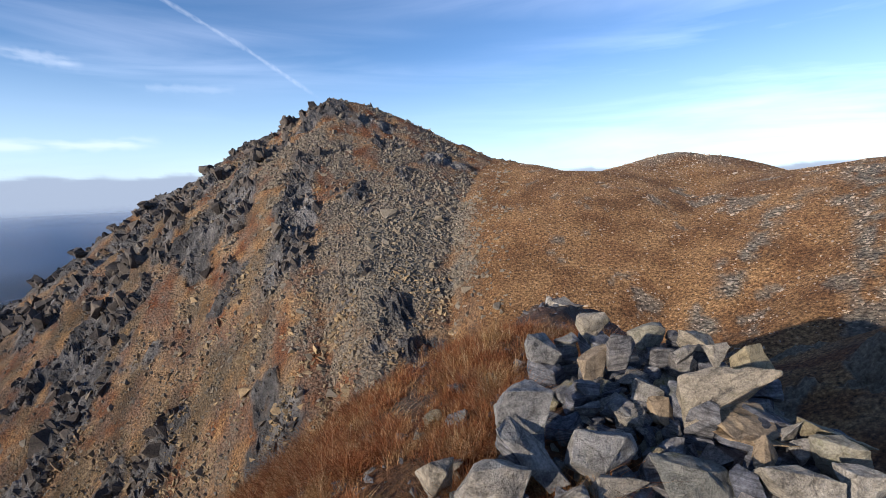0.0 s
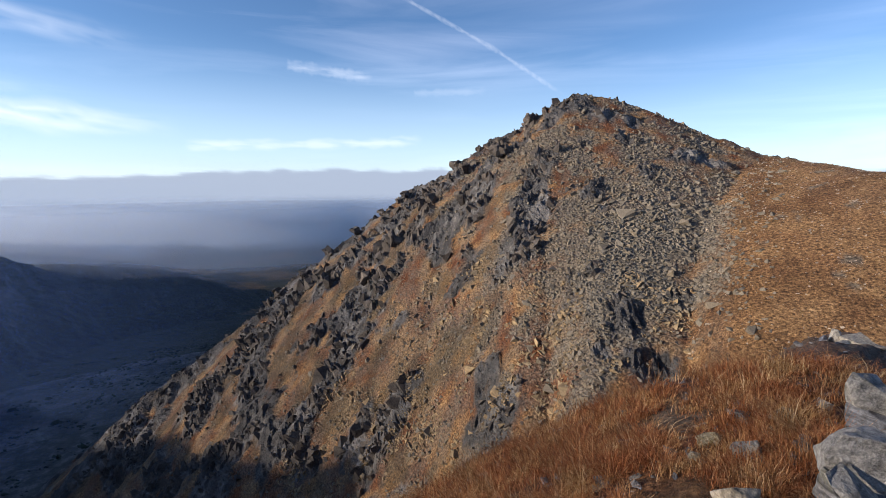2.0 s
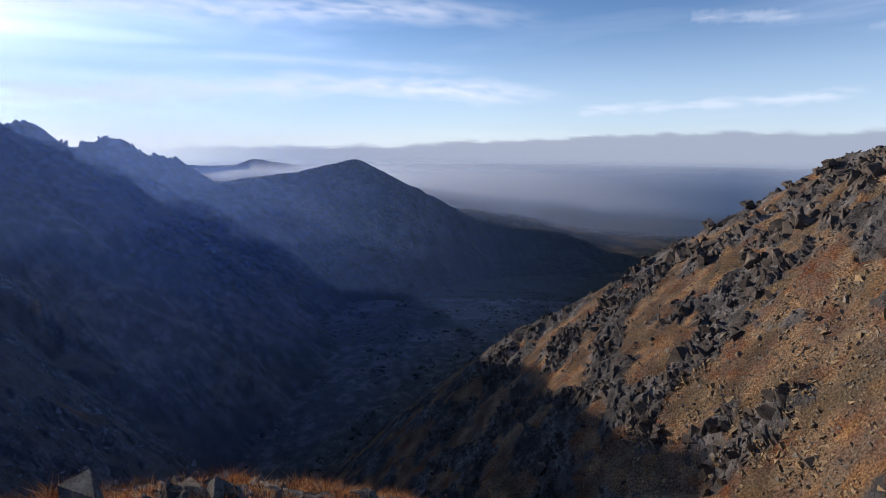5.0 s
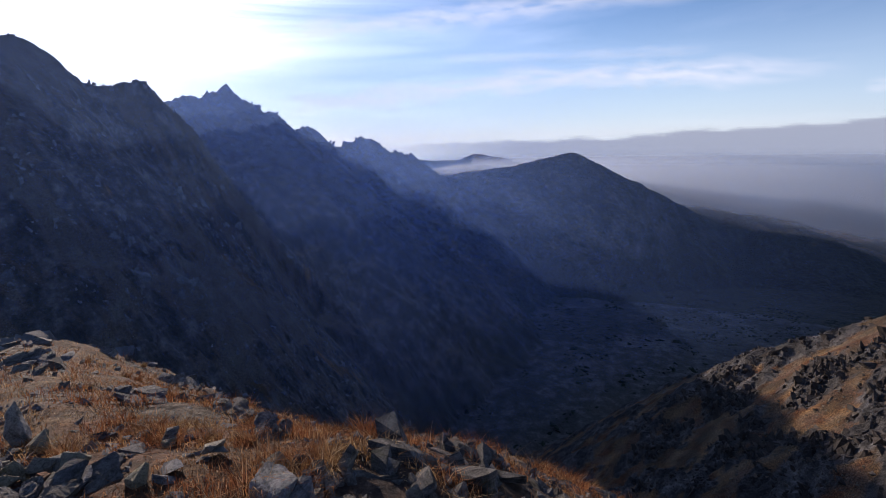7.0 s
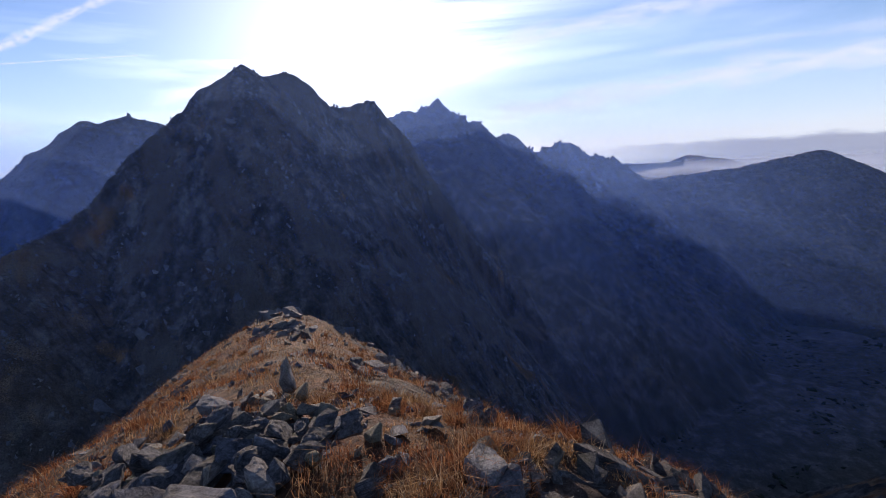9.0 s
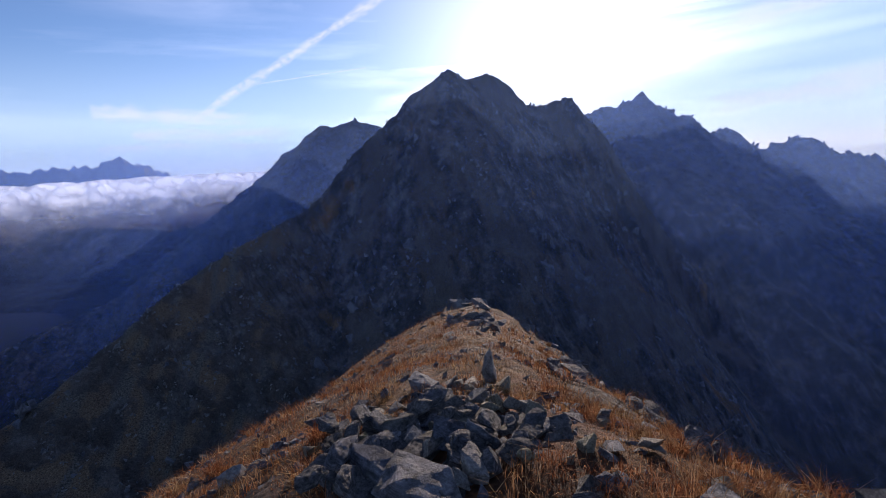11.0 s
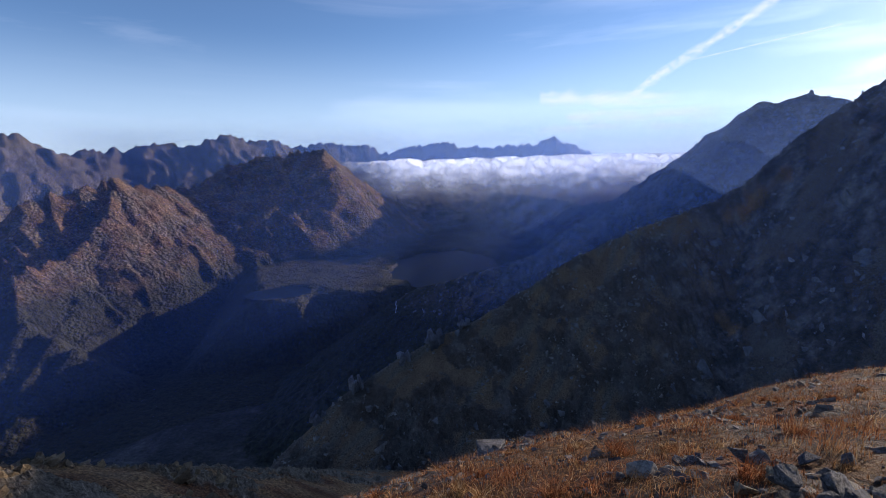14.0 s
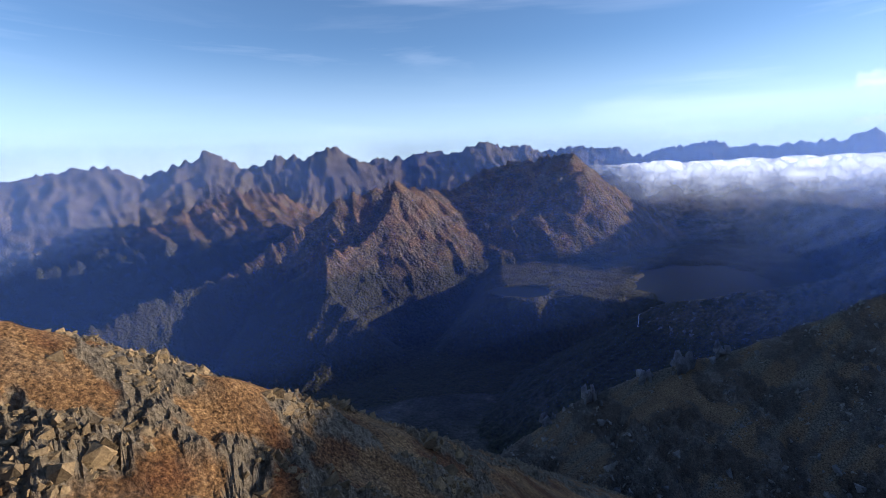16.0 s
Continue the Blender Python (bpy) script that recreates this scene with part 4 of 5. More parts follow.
def hull_stone(seed, w, d, h, points=15, bevel=.05, rough=0):
    """An angular block: the hull of points strewn near a box's skin, with worn edges. rough: cuts for a broken, uneven skin."""
    rnd = random.Random(seed)
    bm = bmesh.new()
    for i in range(points):
        v = Vector((rnd.uniform(-1, 1), rnd.uniform(-1, 1), rnd.uniform(-1, 1)))
        big = max(abs(v.x), abs(v.y), abs(v.z))
        v = v / big * rnd.uniform(.86, 1.0)
        if rnd.random() < .4:
            v *= .9
        bm.verts.new((v.x * w / 2, v.y * d / 2, v.z * h / 2))
    res = bmesh.ops.convex_hull(bm, input=bm.verts[:])
    for v in [e for e in res["geom_interior"] if isinstance(e, bmesh.types.BMVert)] + [v for v in bm.verts if not v.link_faces]:
        if v.is_valid:
            bm.verts.remove(v)
    bmesh.ops.dissolve_limit(bm, angle_limit=radians(14), verts=bm.verts[:], edges=bm.edges[:])
    if bevel:
        bmesh.ops.bevel(bm, geom=bm.edges[:], offset=bevel * min(w, d, h), segments=1, affect="EDGES", clamp_overlap=True)
    bmesh.ops.triangulate(bm, faces=bm.faces[:])
    if rough:
        size = (w * d * h) ** (1 / 3)
        for _ in range(rough):
            long_ = [e for e in bm.edges if e.calc_length() > size * .16]
            if long_:
                bmesh.ops.subdivide_edges(bm, edges=long_, cuts=1)
                bmesh.ops.triangulate(bm, faces=[f for f in bm.faces if len(f.verts) > 3])
        bm.normal_update()
        off = Vector((seed * 1.7 % 50, seed * .9 % 50, 0))
        for v in bm.verts:
            p = v.co / size
            steps = noise.noise(p * 2.3 + off) * .035 + noise.noise(p * 7 + off) * .022 + abs(noise.noise(p * 4 - off)) * -.03
            v.co += v.normal * steps * size
    return bm


def to_mesh(name, bm, material):
    me = bpy.data.meshes.new(name)
    bm.to_mesh(me)
    bm.free()
    me.materials.append(material)
    return me


NEAR_STEP, NEAR_HALF = .05, 8.0
near_line = np.arange(-NEAR_HALF, NEAR_HALF + NEAR_STEP, NEAR_STEP)
NEAR_Z = land(*np.meshgrid(near_line, near_line, indexing="ij"))[0]


def ground_at(x, y):
    """Height of the land: from a fine grid close to the summit, worked out anew further off."""
    if max(abs(x), abs(y)) < NEAR_HALF - .1:
        u, v = (x + NEAR_HALF) / NEAR_STEP, (y + NEAR_HALF) / NEAR_STEP
        i, j = int(u), int(v)
        u, v = u - i, v - j
        return float((NEAR_Z[i, j] * (1 - u) + NEAR_Z[i + 1, j] * u) * (1 - v) + (NEAR_Z[i, j + 1] * (1 - u) + NEAR_Z[i + 1, j + 1] * u) * v)
    return float(land(np.array([[x]]), np.array([[y]]))[0][0, 0])


def set_stones(rows_, materials, label, group, seed, flat=1.0, lean=14, grow=1.0):
    """Stones given by x, y, height of the top, width and height."""
    rnd = random.Random(seed)
    for i, (x, y, top, w, h) in enumerate(rows_):
        w = w * grow
        h = max(h * 1.0, .1) * flat
        me = to_mesh("stone", hull_stone(seed * 100 + i, w * 1.04, w * rnd.uniform(.6, .95), h * 1.25, rnd.choice((11, 13, 16)), .035, 3), materials[rnd.randrange(len(materials))])
        ob = new("stone", me)
        low = min(top - h * .62, ground_at(x, y) + h * .42)
        ob.matrix_world = pose(x, y, low, rnd.uniform(-lean, lean), rnd.uniform(-lean, lean), rnd.uniform(0, 360))
        tagged(ob, label, "stone", group)


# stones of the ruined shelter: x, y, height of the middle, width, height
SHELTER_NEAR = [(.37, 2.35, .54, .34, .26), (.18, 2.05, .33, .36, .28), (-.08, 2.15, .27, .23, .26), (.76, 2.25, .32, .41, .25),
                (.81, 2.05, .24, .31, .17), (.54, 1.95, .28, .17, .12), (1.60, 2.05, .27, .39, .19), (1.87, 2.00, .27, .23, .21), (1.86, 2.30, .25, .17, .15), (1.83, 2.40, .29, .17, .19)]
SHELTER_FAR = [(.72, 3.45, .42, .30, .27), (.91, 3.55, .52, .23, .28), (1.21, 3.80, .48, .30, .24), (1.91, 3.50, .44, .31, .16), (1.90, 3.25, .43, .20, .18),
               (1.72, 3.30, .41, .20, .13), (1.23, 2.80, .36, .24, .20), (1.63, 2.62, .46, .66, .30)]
# stones of the shaded pit, their shade put in as a darker rock colour
SHELTER_SHADED = [(1.25, 3.35, .39, .28, .38), (1.60, 3.50, .33, .22, .20), (1.82, 3.70, .38, .16, .15), (1.42, 2.50, .32, .19, .28), (1.28, 2.55, .23, .18, .17), (1.19, 2.40, .19, .22, .14),
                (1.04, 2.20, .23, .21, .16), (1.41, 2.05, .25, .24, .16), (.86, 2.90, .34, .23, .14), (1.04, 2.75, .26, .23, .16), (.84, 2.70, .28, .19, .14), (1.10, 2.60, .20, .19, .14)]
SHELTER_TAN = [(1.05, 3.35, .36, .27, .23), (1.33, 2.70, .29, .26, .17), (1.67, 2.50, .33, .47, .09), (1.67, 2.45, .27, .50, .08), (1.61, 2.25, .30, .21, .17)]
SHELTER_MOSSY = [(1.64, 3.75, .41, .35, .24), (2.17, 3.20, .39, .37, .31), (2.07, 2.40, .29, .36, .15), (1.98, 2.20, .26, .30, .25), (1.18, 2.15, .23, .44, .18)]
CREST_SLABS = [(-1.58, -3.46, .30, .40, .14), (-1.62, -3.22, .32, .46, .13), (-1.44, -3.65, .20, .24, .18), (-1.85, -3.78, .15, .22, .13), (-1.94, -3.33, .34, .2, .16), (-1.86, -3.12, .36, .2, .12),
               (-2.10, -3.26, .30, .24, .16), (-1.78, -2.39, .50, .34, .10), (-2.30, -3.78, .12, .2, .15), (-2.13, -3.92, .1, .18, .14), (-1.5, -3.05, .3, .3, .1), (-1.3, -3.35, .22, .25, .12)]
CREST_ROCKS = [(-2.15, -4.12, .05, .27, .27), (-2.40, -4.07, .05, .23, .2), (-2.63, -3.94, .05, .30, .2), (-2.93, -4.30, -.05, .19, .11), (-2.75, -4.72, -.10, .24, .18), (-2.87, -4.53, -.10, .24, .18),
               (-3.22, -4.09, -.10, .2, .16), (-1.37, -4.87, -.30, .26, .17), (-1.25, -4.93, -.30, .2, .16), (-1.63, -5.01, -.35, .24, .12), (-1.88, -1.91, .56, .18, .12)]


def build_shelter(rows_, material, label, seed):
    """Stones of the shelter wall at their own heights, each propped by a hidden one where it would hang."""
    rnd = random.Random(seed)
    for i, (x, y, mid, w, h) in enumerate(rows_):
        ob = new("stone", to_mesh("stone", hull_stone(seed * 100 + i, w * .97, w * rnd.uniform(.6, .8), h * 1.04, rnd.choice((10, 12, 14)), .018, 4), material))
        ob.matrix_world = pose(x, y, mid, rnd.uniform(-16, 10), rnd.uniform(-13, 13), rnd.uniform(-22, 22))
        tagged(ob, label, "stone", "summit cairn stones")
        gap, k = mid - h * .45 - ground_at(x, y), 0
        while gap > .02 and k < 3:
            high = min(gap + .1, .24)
            prop = new("stone", to_mesh("stone", hull_stone(seed * 100 + 50 + 3 * i + k, w * 1.05, w * .8, high * 1.15, 13, .03, 3), mat_shade_schist))
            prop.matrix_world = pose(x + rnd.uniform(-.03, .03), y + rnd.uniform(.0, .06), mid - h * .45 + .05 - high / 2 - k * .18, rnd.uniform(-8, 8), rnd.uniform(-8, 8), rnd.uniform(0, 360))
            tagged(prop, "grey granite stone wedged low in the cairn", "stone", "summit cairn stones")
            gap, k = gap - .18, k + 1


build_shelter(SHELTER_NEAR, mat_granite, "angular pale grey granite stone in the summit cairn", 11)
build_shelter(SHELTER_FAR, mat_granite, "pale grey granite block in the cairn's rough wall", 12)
build_shelter(SHELTER_SHADED, mat_shade_schist, "cairn stone whose shade is put in as dark grey", 17)
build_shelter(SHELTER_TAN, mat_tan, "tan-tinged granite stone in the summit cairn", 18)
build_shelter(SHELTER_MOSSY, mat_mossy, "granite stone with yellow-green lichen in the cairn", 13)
leaning = new("stone", to_mesh("stone", hull_stone(93, .17, .14, .46, 14, .03, 4), mat_granite))
leaning.matrix_world = pose(.39, 2.15, .36, -12, -33, 8)
tagged(leaning, "long pale granite stone leaning in the cairn", "stone", "summit cairn stones")
set_stones(CREST_SLABS, [mat_shade_schist], "flat grey slab of layered rock on the crest", "crest slabs", 14, 1.0, 9, 1.05)
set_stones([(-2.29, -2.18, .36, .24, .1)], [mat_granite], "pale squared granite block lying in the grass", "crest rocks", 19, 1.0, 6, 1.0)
set_stones(CREST_ROCKS, [mat_shade_schist, mat_granite], "broken grey rock among dry grass on the crest", "crest rocks", 15, 1.3, 12, 1.35)
upright = new("stone", to_mesh("stone", hull_stone(77, .17, .12, .34, 13, .05, 4), mat_granite))
upright.matrix_world = pose(-3.12, -4.3, ground_at(-3.12, -4.3) + .1, 8, -5, 40)
tagged(upright, "pale stone standing upright on the grassy crest", "stone", "crest rocks")

# layered outcrops that break through the turf: x, y, width, plates
plates = [to_mesh("slab", hull_stone(700 + i, 1, .72, .24, 17, .03, 4), (mat_shade_schist, mat_dark_slab)[i % 2]) for i in range(10)]
OUTCROPS = [(-1.64, -3.55, 0.8, 5), (-1.93, -3.57, 0.75, 4), (-1.5, -3.73, 0.55, 4), (-2.04, -3.32, 0.55, 4), (-1.81, -3.31, 0.7, 3), (-2.2, -3.08, 0.55, 4), (-1.79, -3.55, 0.6, 4), (-2.05, -3.38, 0.5, 3), (-1.98, -2.62, 0.5, 2), (-3.04, -2.61, 0.45, 3), (-4.31, -3.61, 0.5, 3), (-8.21, -9.82, 1.2, 4), (-8.15, -10.86, 1.1, 3), (-4.03, -4.28, 0.6, 3), (-11.36, -9.62, 0.9, 3), (-1.49, -4.99, 0.4, 3), (-2.47, -4.38, 0.4, 3)]


def outcrop(x, y, w, count, seed):
    """A stack of cracked plates that dip together, each slid a little over the one below."""
    rnd = random.Random(seed)
    ob = new("rock_outcrop")
    ob.matrix_world = pose(x, y, ground_at(x, y) - .03, 0, 0, rnd.uniform(15, 50))
    for k in range(count):
        for side in range(4 if k < count - 1 else 2):
            slab = new("slab", plates[rnd.randrange(10)])
            slab.parent = ob
            long_ = w * rnd.uniform(.36, .68) * (1 - .08 * k)
            slab.matrix_local = pose(w * (.26 * side - .4 + rnd.uniform(-.1, .1)), w * (.3 - .2 * k + rnd.uniform(-.16, .16)), w * (.03 + .06 * k), -14 + rnd.uniform(-11, 11), 11 + rnd.uniform(-10, 10), rnd.uniform(-35, 35)) @ Matrix.Diagonal((long_, long_ * rnd.uniform(.7, 1.2), w * rnd.uniform(.26, .5), 1))
    return tagged(ob, "layered grey rock outcrop breaking through the crest's turf", "rock outcrop", "crest outcrops")


for i, (x, y, w, count) in enumerate(OUTCROPS):
    outcrop(x, y, w * .74, count, 800 + i)

# single loose stones between the large ones
loose = [to_mesh("loose_stone", hull_stone(400 + i, 1, .8, .6, 10, .04, 1), (mat_granite, mat_shade_schist, mat_mossy)[i % 3]) for i in range(9)]
rnd = random.Random(21)
for i in range(400):
    if i < 300:
        x, y = rnd.gauss(1.35, .6), rnd.gauss(2.75, .65)
    else:
        x, y = rnd.gauss(-2.15, .45), rnd.gauss(-3.75, .6)
    if math.hypot(x + .3, y + .6) < 1.5:
        continue
    size = rnd.uniform(.08, .25) if i < 300 else rnd.uniform(.07, .2)
    ob = new("loose_stone", loose[rnd.randrange(9)])
    ob.matrix_world = pose(x, y, ground_at(x, y) + size * .18, rnd.uniform(-25, 25), rnd.uniform(-25, 25), rnd.uniform(0, 360)) @ Matrix.Diagonal((size, size, size, 1))
    tagged(ob, "small angular loose stone lying on the crest", "stone", "loose summit stones")


def strew(name, templates, x, y, z, size, material, seed, squash=.75, stretch=1.0, turn=None, lean=(0, .35)):
    """Many stones as one mesh: templates are (vertices, triangles). turn: mean and spread of the heading, lean: of the tilt."""
    rng = np.random.default_rng(seed)
    which = rng.integers(len(templates), size=len(x))
    cos_, tris, base = [], [], 0
    for k, (v, f) in enumerate(templates):
        m = np.nonzero(which == k)[0]
        if not len(m):
            continue
        ang = rng.uniform(0, 2 * math.pi, len(m)) if turn is None else rng.normal(*turn, len(m))
        tip, roll = rng.normal(0, lean[1], len(m)), rng.normal(*lean, len(m))
        ca, sa, ct, st, cr, sr = np.cos(ang), np.sin(ang), np.cos(tip), np.sin(tip), np.cos(roll), np.sin(roll)
        p = v[None] * size[m][:, None, None] * np.stack([rng.uniform(.75, 1.3, len(m)), stretch * rng.uniform(.8, 1.25, len(m)), squash * rng.uniform(.75, 1.35, len(m))], -1)[:, None]
        px, py, pz = p[..., 0], p[..., 1], p[..., 2]
        py, pz = py * ct[:, None] - pz * st[:, None], py * st[:, None] + pz * ct[:, None]
        px, pz = px * cr[:, None] + pz * sr[:, None], -px * sr[:, None] + pz * cr[:, None]
        px, py = px * ca[:, None] - py * sa[:, None], px * sa[:, None] + py * ca[:, None]
        cos_.append(np.stack([px + x[m][:, None], py + y[m][:, None], pz + z[m][:, None]], -1).reshape(-1, 3))
        tris.append((f[None] + (np.arange(len(m)) * len(v))[:, None, None]).reshape(-1, 3) + base)
        base += len(m) * len(v)
    co, tr = np.concatenate(cos_).astype(np.float32), np.concatenate(tris).astype(np.int32)
    me = bpy.data.meshes.new(name)
    me.vertices.add(len(co))
    me.vertices.foreach_set("co", co.ravel())
    me.loops.add(tr.size)
    me.loops.foreach_set("vertex_index", tr.ravel())
    me.polygons.add(len(tr))
    me.polygons.foreach_set("loop_start", np.arange(0, tr.size, 3, dtype=np.int32))
    me.attributes.new("sharp_face", "BOOLEAN", "FACE").data.foreach_set("value", np.ones(len(tr), bool))
    me.materials.append(material)
    me.update(calc_edges=True)
    return new(name, me)


def templates_of(count, points, seed):
    made = []
    for i in range(count):
        bm = hull_stone(seed + i, 1, .85, .8, points, 0)
        bm.verts.index_update()
        made.append((np.array([v.co[:] for v in bm.verts]), np.array([[v.index for v in f.verts] for f in bm.faces])))
        bm.free()
    return made


coarse = templates_of(8, 9, 500)
rng = np.random.default_rng(31)


def on_land(az0, az1, r0, r1, count, want, even=True, off=0, near=1e9):
    """Random places in a sector, kept with the chance that want(x, y, z, kind, crag, az, r) gives."""
    az = rng.uniform(az0, az1, count)
    r = np.sqrt(rng.uniform(r0 ** 2, r1 ** 2, count)) if even else np.exp(rng.uniform(math.log(r0), math.log(r1), count))
    x, y = -np.sin(np.radians(az)) * r, np.cos(np.radians(az)) * r
    z, kind, dist_, crag_ = (v[0] for v in land(x[None], y[None]))
    keep = rng.uniform(0, 1, count) < want(x, y, z, kind, crag_, az, r)
    keep &= (dist_ > off) & (dist_ < near)
    return x[keep], y[keep], z[keep], r[keep]


def patch_at(x, y):
    return fbm(x / 14, y / 14, 4, 201) + .6 * fbm(x / 60, y / 60, 3, 203)


def field_chance(x, y, z, kind, crag_, az, r):
    inside = scree_here(az, np.degrees(np.arctan2(z - EYE, r)), patch_at(x, y))
    return np.where((kind == 2) | ((kind == 3) & (az > -8)), np.maximum(inside, .1) * (1 - .8 * crag_), 0)


x, y, z, r = on_land(-8, 62, 90, 290, 40000, field_chance)
tagged(strew("boulder_field", coarse, x, y, z + .05, np.exp(rng.normal(-.05, .4, len(x))) * 1.15, mat_boulders, 32, .85), "grey boulder scree covering the flank of the peak", "boulder field", kind="stuff")
x, y, z, r = on_land(-46, 2, 60, 260, 26000, lambda x, y, z, kind, c, az, r: np.where(kind == 3, .16 + .5 * smooth(.2, .5, patch_at(x, y)) + .8 * scar_at(x, y, az, r) + .5 * smooth(200, 235, r) * smooth(-32, -26, az) * smooth(-18, -22, az), 0))
tagged(strew("meadow_stones", coarse, x, y, z, np.exp(rng.normal(-.95, .45, len(x))), mat_pale, 33), "pale stones scattered over the rusty grass slope", "stones", kind="stuff")
x, y, z, r = on_land(-45, 262, 3.0, 60, 16000, lambda x, y, z, kind, c, az, r: np.where(kind == 1, .25 + .6 * c, 0), False)
tagged(strew("crest_rubble", coarse, x, y, z, np.exp(rng.normal(-2.25, .5, len(x))) * np.clip(r / 9, .7, 2), mat_shade_schist, 34, .5, 1.0, None, (0, .22)), "broken grey rubble strewn over the grassy crest", "rubble", kind="stuff")
x, y, z, r = on_land(78, 205, 1.7, 45, 9000, lambda x, y, z, kind, c, az, r: np.where(kind == 1, smooth(.0, .3, fbm(x / 2.2, y / 2.2, 3, 231) + .3 * c - .05 + .12 * smooth(140, 100, az)), 0), False)
tagged(strew("broken_slabs", coarse, x, y, z, np.exp(rng.normal(-2.0, .45, len(x))) * np.clip(r / 8, .8, 1.6), mat_dark_slab, 48, .4, .7, (radians(35), .5), (.15, .2)), "dark broken slabs jammed together along the crest", "slabs", kind="stuff")
x, y, z, r = on_land(-20, 200, 1.6, 9, 11000, lambda x, y, z, kind, c, az, r: smooth(-.05, .35, fbm(x / .8, y / .8, 3, 206) + .5 * np.exp(-((x - 1.2) ** 2 + (y - 2.8) ** 2) / 1.0)))
tagged(strew("gravel", coarse, x, y, z, np.exp(rng.normal(-3.3, .5, len(x))), mat_shade_schist, 35), "small grey chips of rock between the grass", "gravel", kind="stuff")


def rock_blocks(name, label, kinds, az, dists, count, chance, size, spread, material, seed, squash, stretch, turn, lean, sink=.1, off=0, near=1e9):
    """Angular blocks that stand out of the rock of a mountain."""
    x, y, z, r = on_land(*az, *dists, count, lambda x, y, z, kind, c, az_, r: np.where(np.isin(kind, kinds), chance(x, y, c, az_, z, r), 0), True, off, near)
    s_ = np.exp(rng.normal(math.log(size), spread, len(x)))
    tagged(strew(name, coarse, x, y, z - sink * s_, s_, material, seed, squash, stretch, turn, lean), label, "rocks", kind="stuff")


def tower_clumps(x, y, wide, seed):
    return fbm(x / wide, y / wide, 3, seed)


mat_tower = block_material("dark weathered crag", 2.0, (.17, .145, .125), (.026, .024, .026))
mat_ochre = block_material("ochre crag rock", 1.0, (.4, .3, .18), (.09, .066, .042))
# flank rock is a paler shadow-crag grey, which lifts the shaded slope by colour
mat_flank = block_material("grey flank rock, lightened for shade", 1.6, (.36, .35, .34), (.07, .068, .068))
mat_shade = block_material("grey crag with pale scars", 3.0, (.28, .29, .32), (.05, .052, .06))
rock_blocks("crag_towers", "dark jagged rock towers on the flank of the peak", (2,), (9, 72), (150, 345), 15000,
            lambda x, y, c, az, z, r: c ** 2 * smooth(-.1, .25, tower_clumps(x, y, 30, 481) + .05), 2.9, .4, mat_tower, 36, 1.7, .75, (radians(20), .5), (-.35, .25), .15, 4)
rock_blocks("crag_towers", "broken dark crags on the flank of the peak", (2,), (6, 72), (120, 345), 26000,
            lambda x, y, c, az, z, r: .75 * c * smooth(-.25, .2, tower_clumps(x, y, 17, 482)), 1.25, .45, mat_tower, 37, 1.4, .8, (radians(20), .6), (-.3, .3))
rock_blocks("rock_ribs", "tan rock ribs breaking through the lower slope", (2, 3), (-1, 48), (60, 210), 30000,
            lambda x, y, c, az, z, r: .75 * smooth(.04, .22, tower_clumps(x, y, 12, 483)) * smooth(-8, -14, np.degrees(np.arctan2(z - EYE, r))), .95, .5, mat_ochre, 38, .9, 1.5, (radians(40), .3), (-.3, .25), .15)
rock_blocks("crag_blocks", "cracked ochre blocks of the sunlit crag", (16,), (212, 266), (30, 100), 9000,
            lambda x, y, c, az, z, r: c * smooth(-.1, .2, tower_clumps(x, y, 8, 484)), .85, .5, mat_ochre, 39, .95, .7, (radians(60), .4), (.3, .25))
rock_blocks("crag_blocks", "large cracked outcrops of the sunlit crag", (16,), (212, 266), (36, 100), 1500,
            lambda x, y, c, az, z, r: c ** 2 * smooth(.0, .25, tower_clumps(x, y, 11, 485)), 2.0, .4, mat_ochre, 40, .9, .65, (radians(60), .35), (.35, .2))
rock_blocks("shadow_crags", "broken grey crags on the shadowed peak", (4, 5), (100, 216), (250, 640), 16000,
            lambda x, y, c, az, z, r: .6 * c * smooth(-.15, .2, tower_clumps(x, y, 45, 486)), 2.1, .5, mat_shade, 43, 1.5, .8, (radians(-30), .5), (.3, .25), .15, 0)
rock_blocks("shadow_crags", "large grey rock towers on the shadowed peak", (4, 5), (100, 158), (280, 640), 3500,
            lambda x, y, c, az, z, r: .6 * c * smooth(.0, .3, tower_clumps(x, y, 60, 487)), 3.4, .45, mat_shade, 44, 1.8, .8, (radians(-30), .5), (.3, .2), .1, 26)
rock_blocks("skyline_teeth", "small broken rocks along the shadowed peak's crest", (4, 5), (104, 170), (400, 630), 26000,
            lambda x, y, c, az, z, r: .35 * smooth(-.1, .2, tower_clumps(x, y, 14, 492)), 2.3, .45, mat_shade, 51, 1.5, .8, None, (0, .3), .1, 0, 6)
rock_blocks("skyline_teeth", "jagged rock teeth along the blue peaks' crest", (6,), (92, 130), (870, 1380), 26000,
            lambda x, y, c, az, z, r: .45 * smooth(.0, .2, tower_clumps(x, y, 30, 493)), 5.0, .5, mat_shade, 52, 2.0, .7, None, (0, .2), .1, 0, 12)
rock_blocks("flank_rocks", "grey rocks standing out of the shaded grass slope", (4,), (160, 216), (150, 480), 9000,
            lambda x, y, c, az, z, r: .8 * smooth(.0, .2, tower_clumps(x, y, 26, 489) + .12 * c), 1.7, .5, mat_flank, 50, 1.1, .7, (radians(30), .5), (.2, .25), .1)
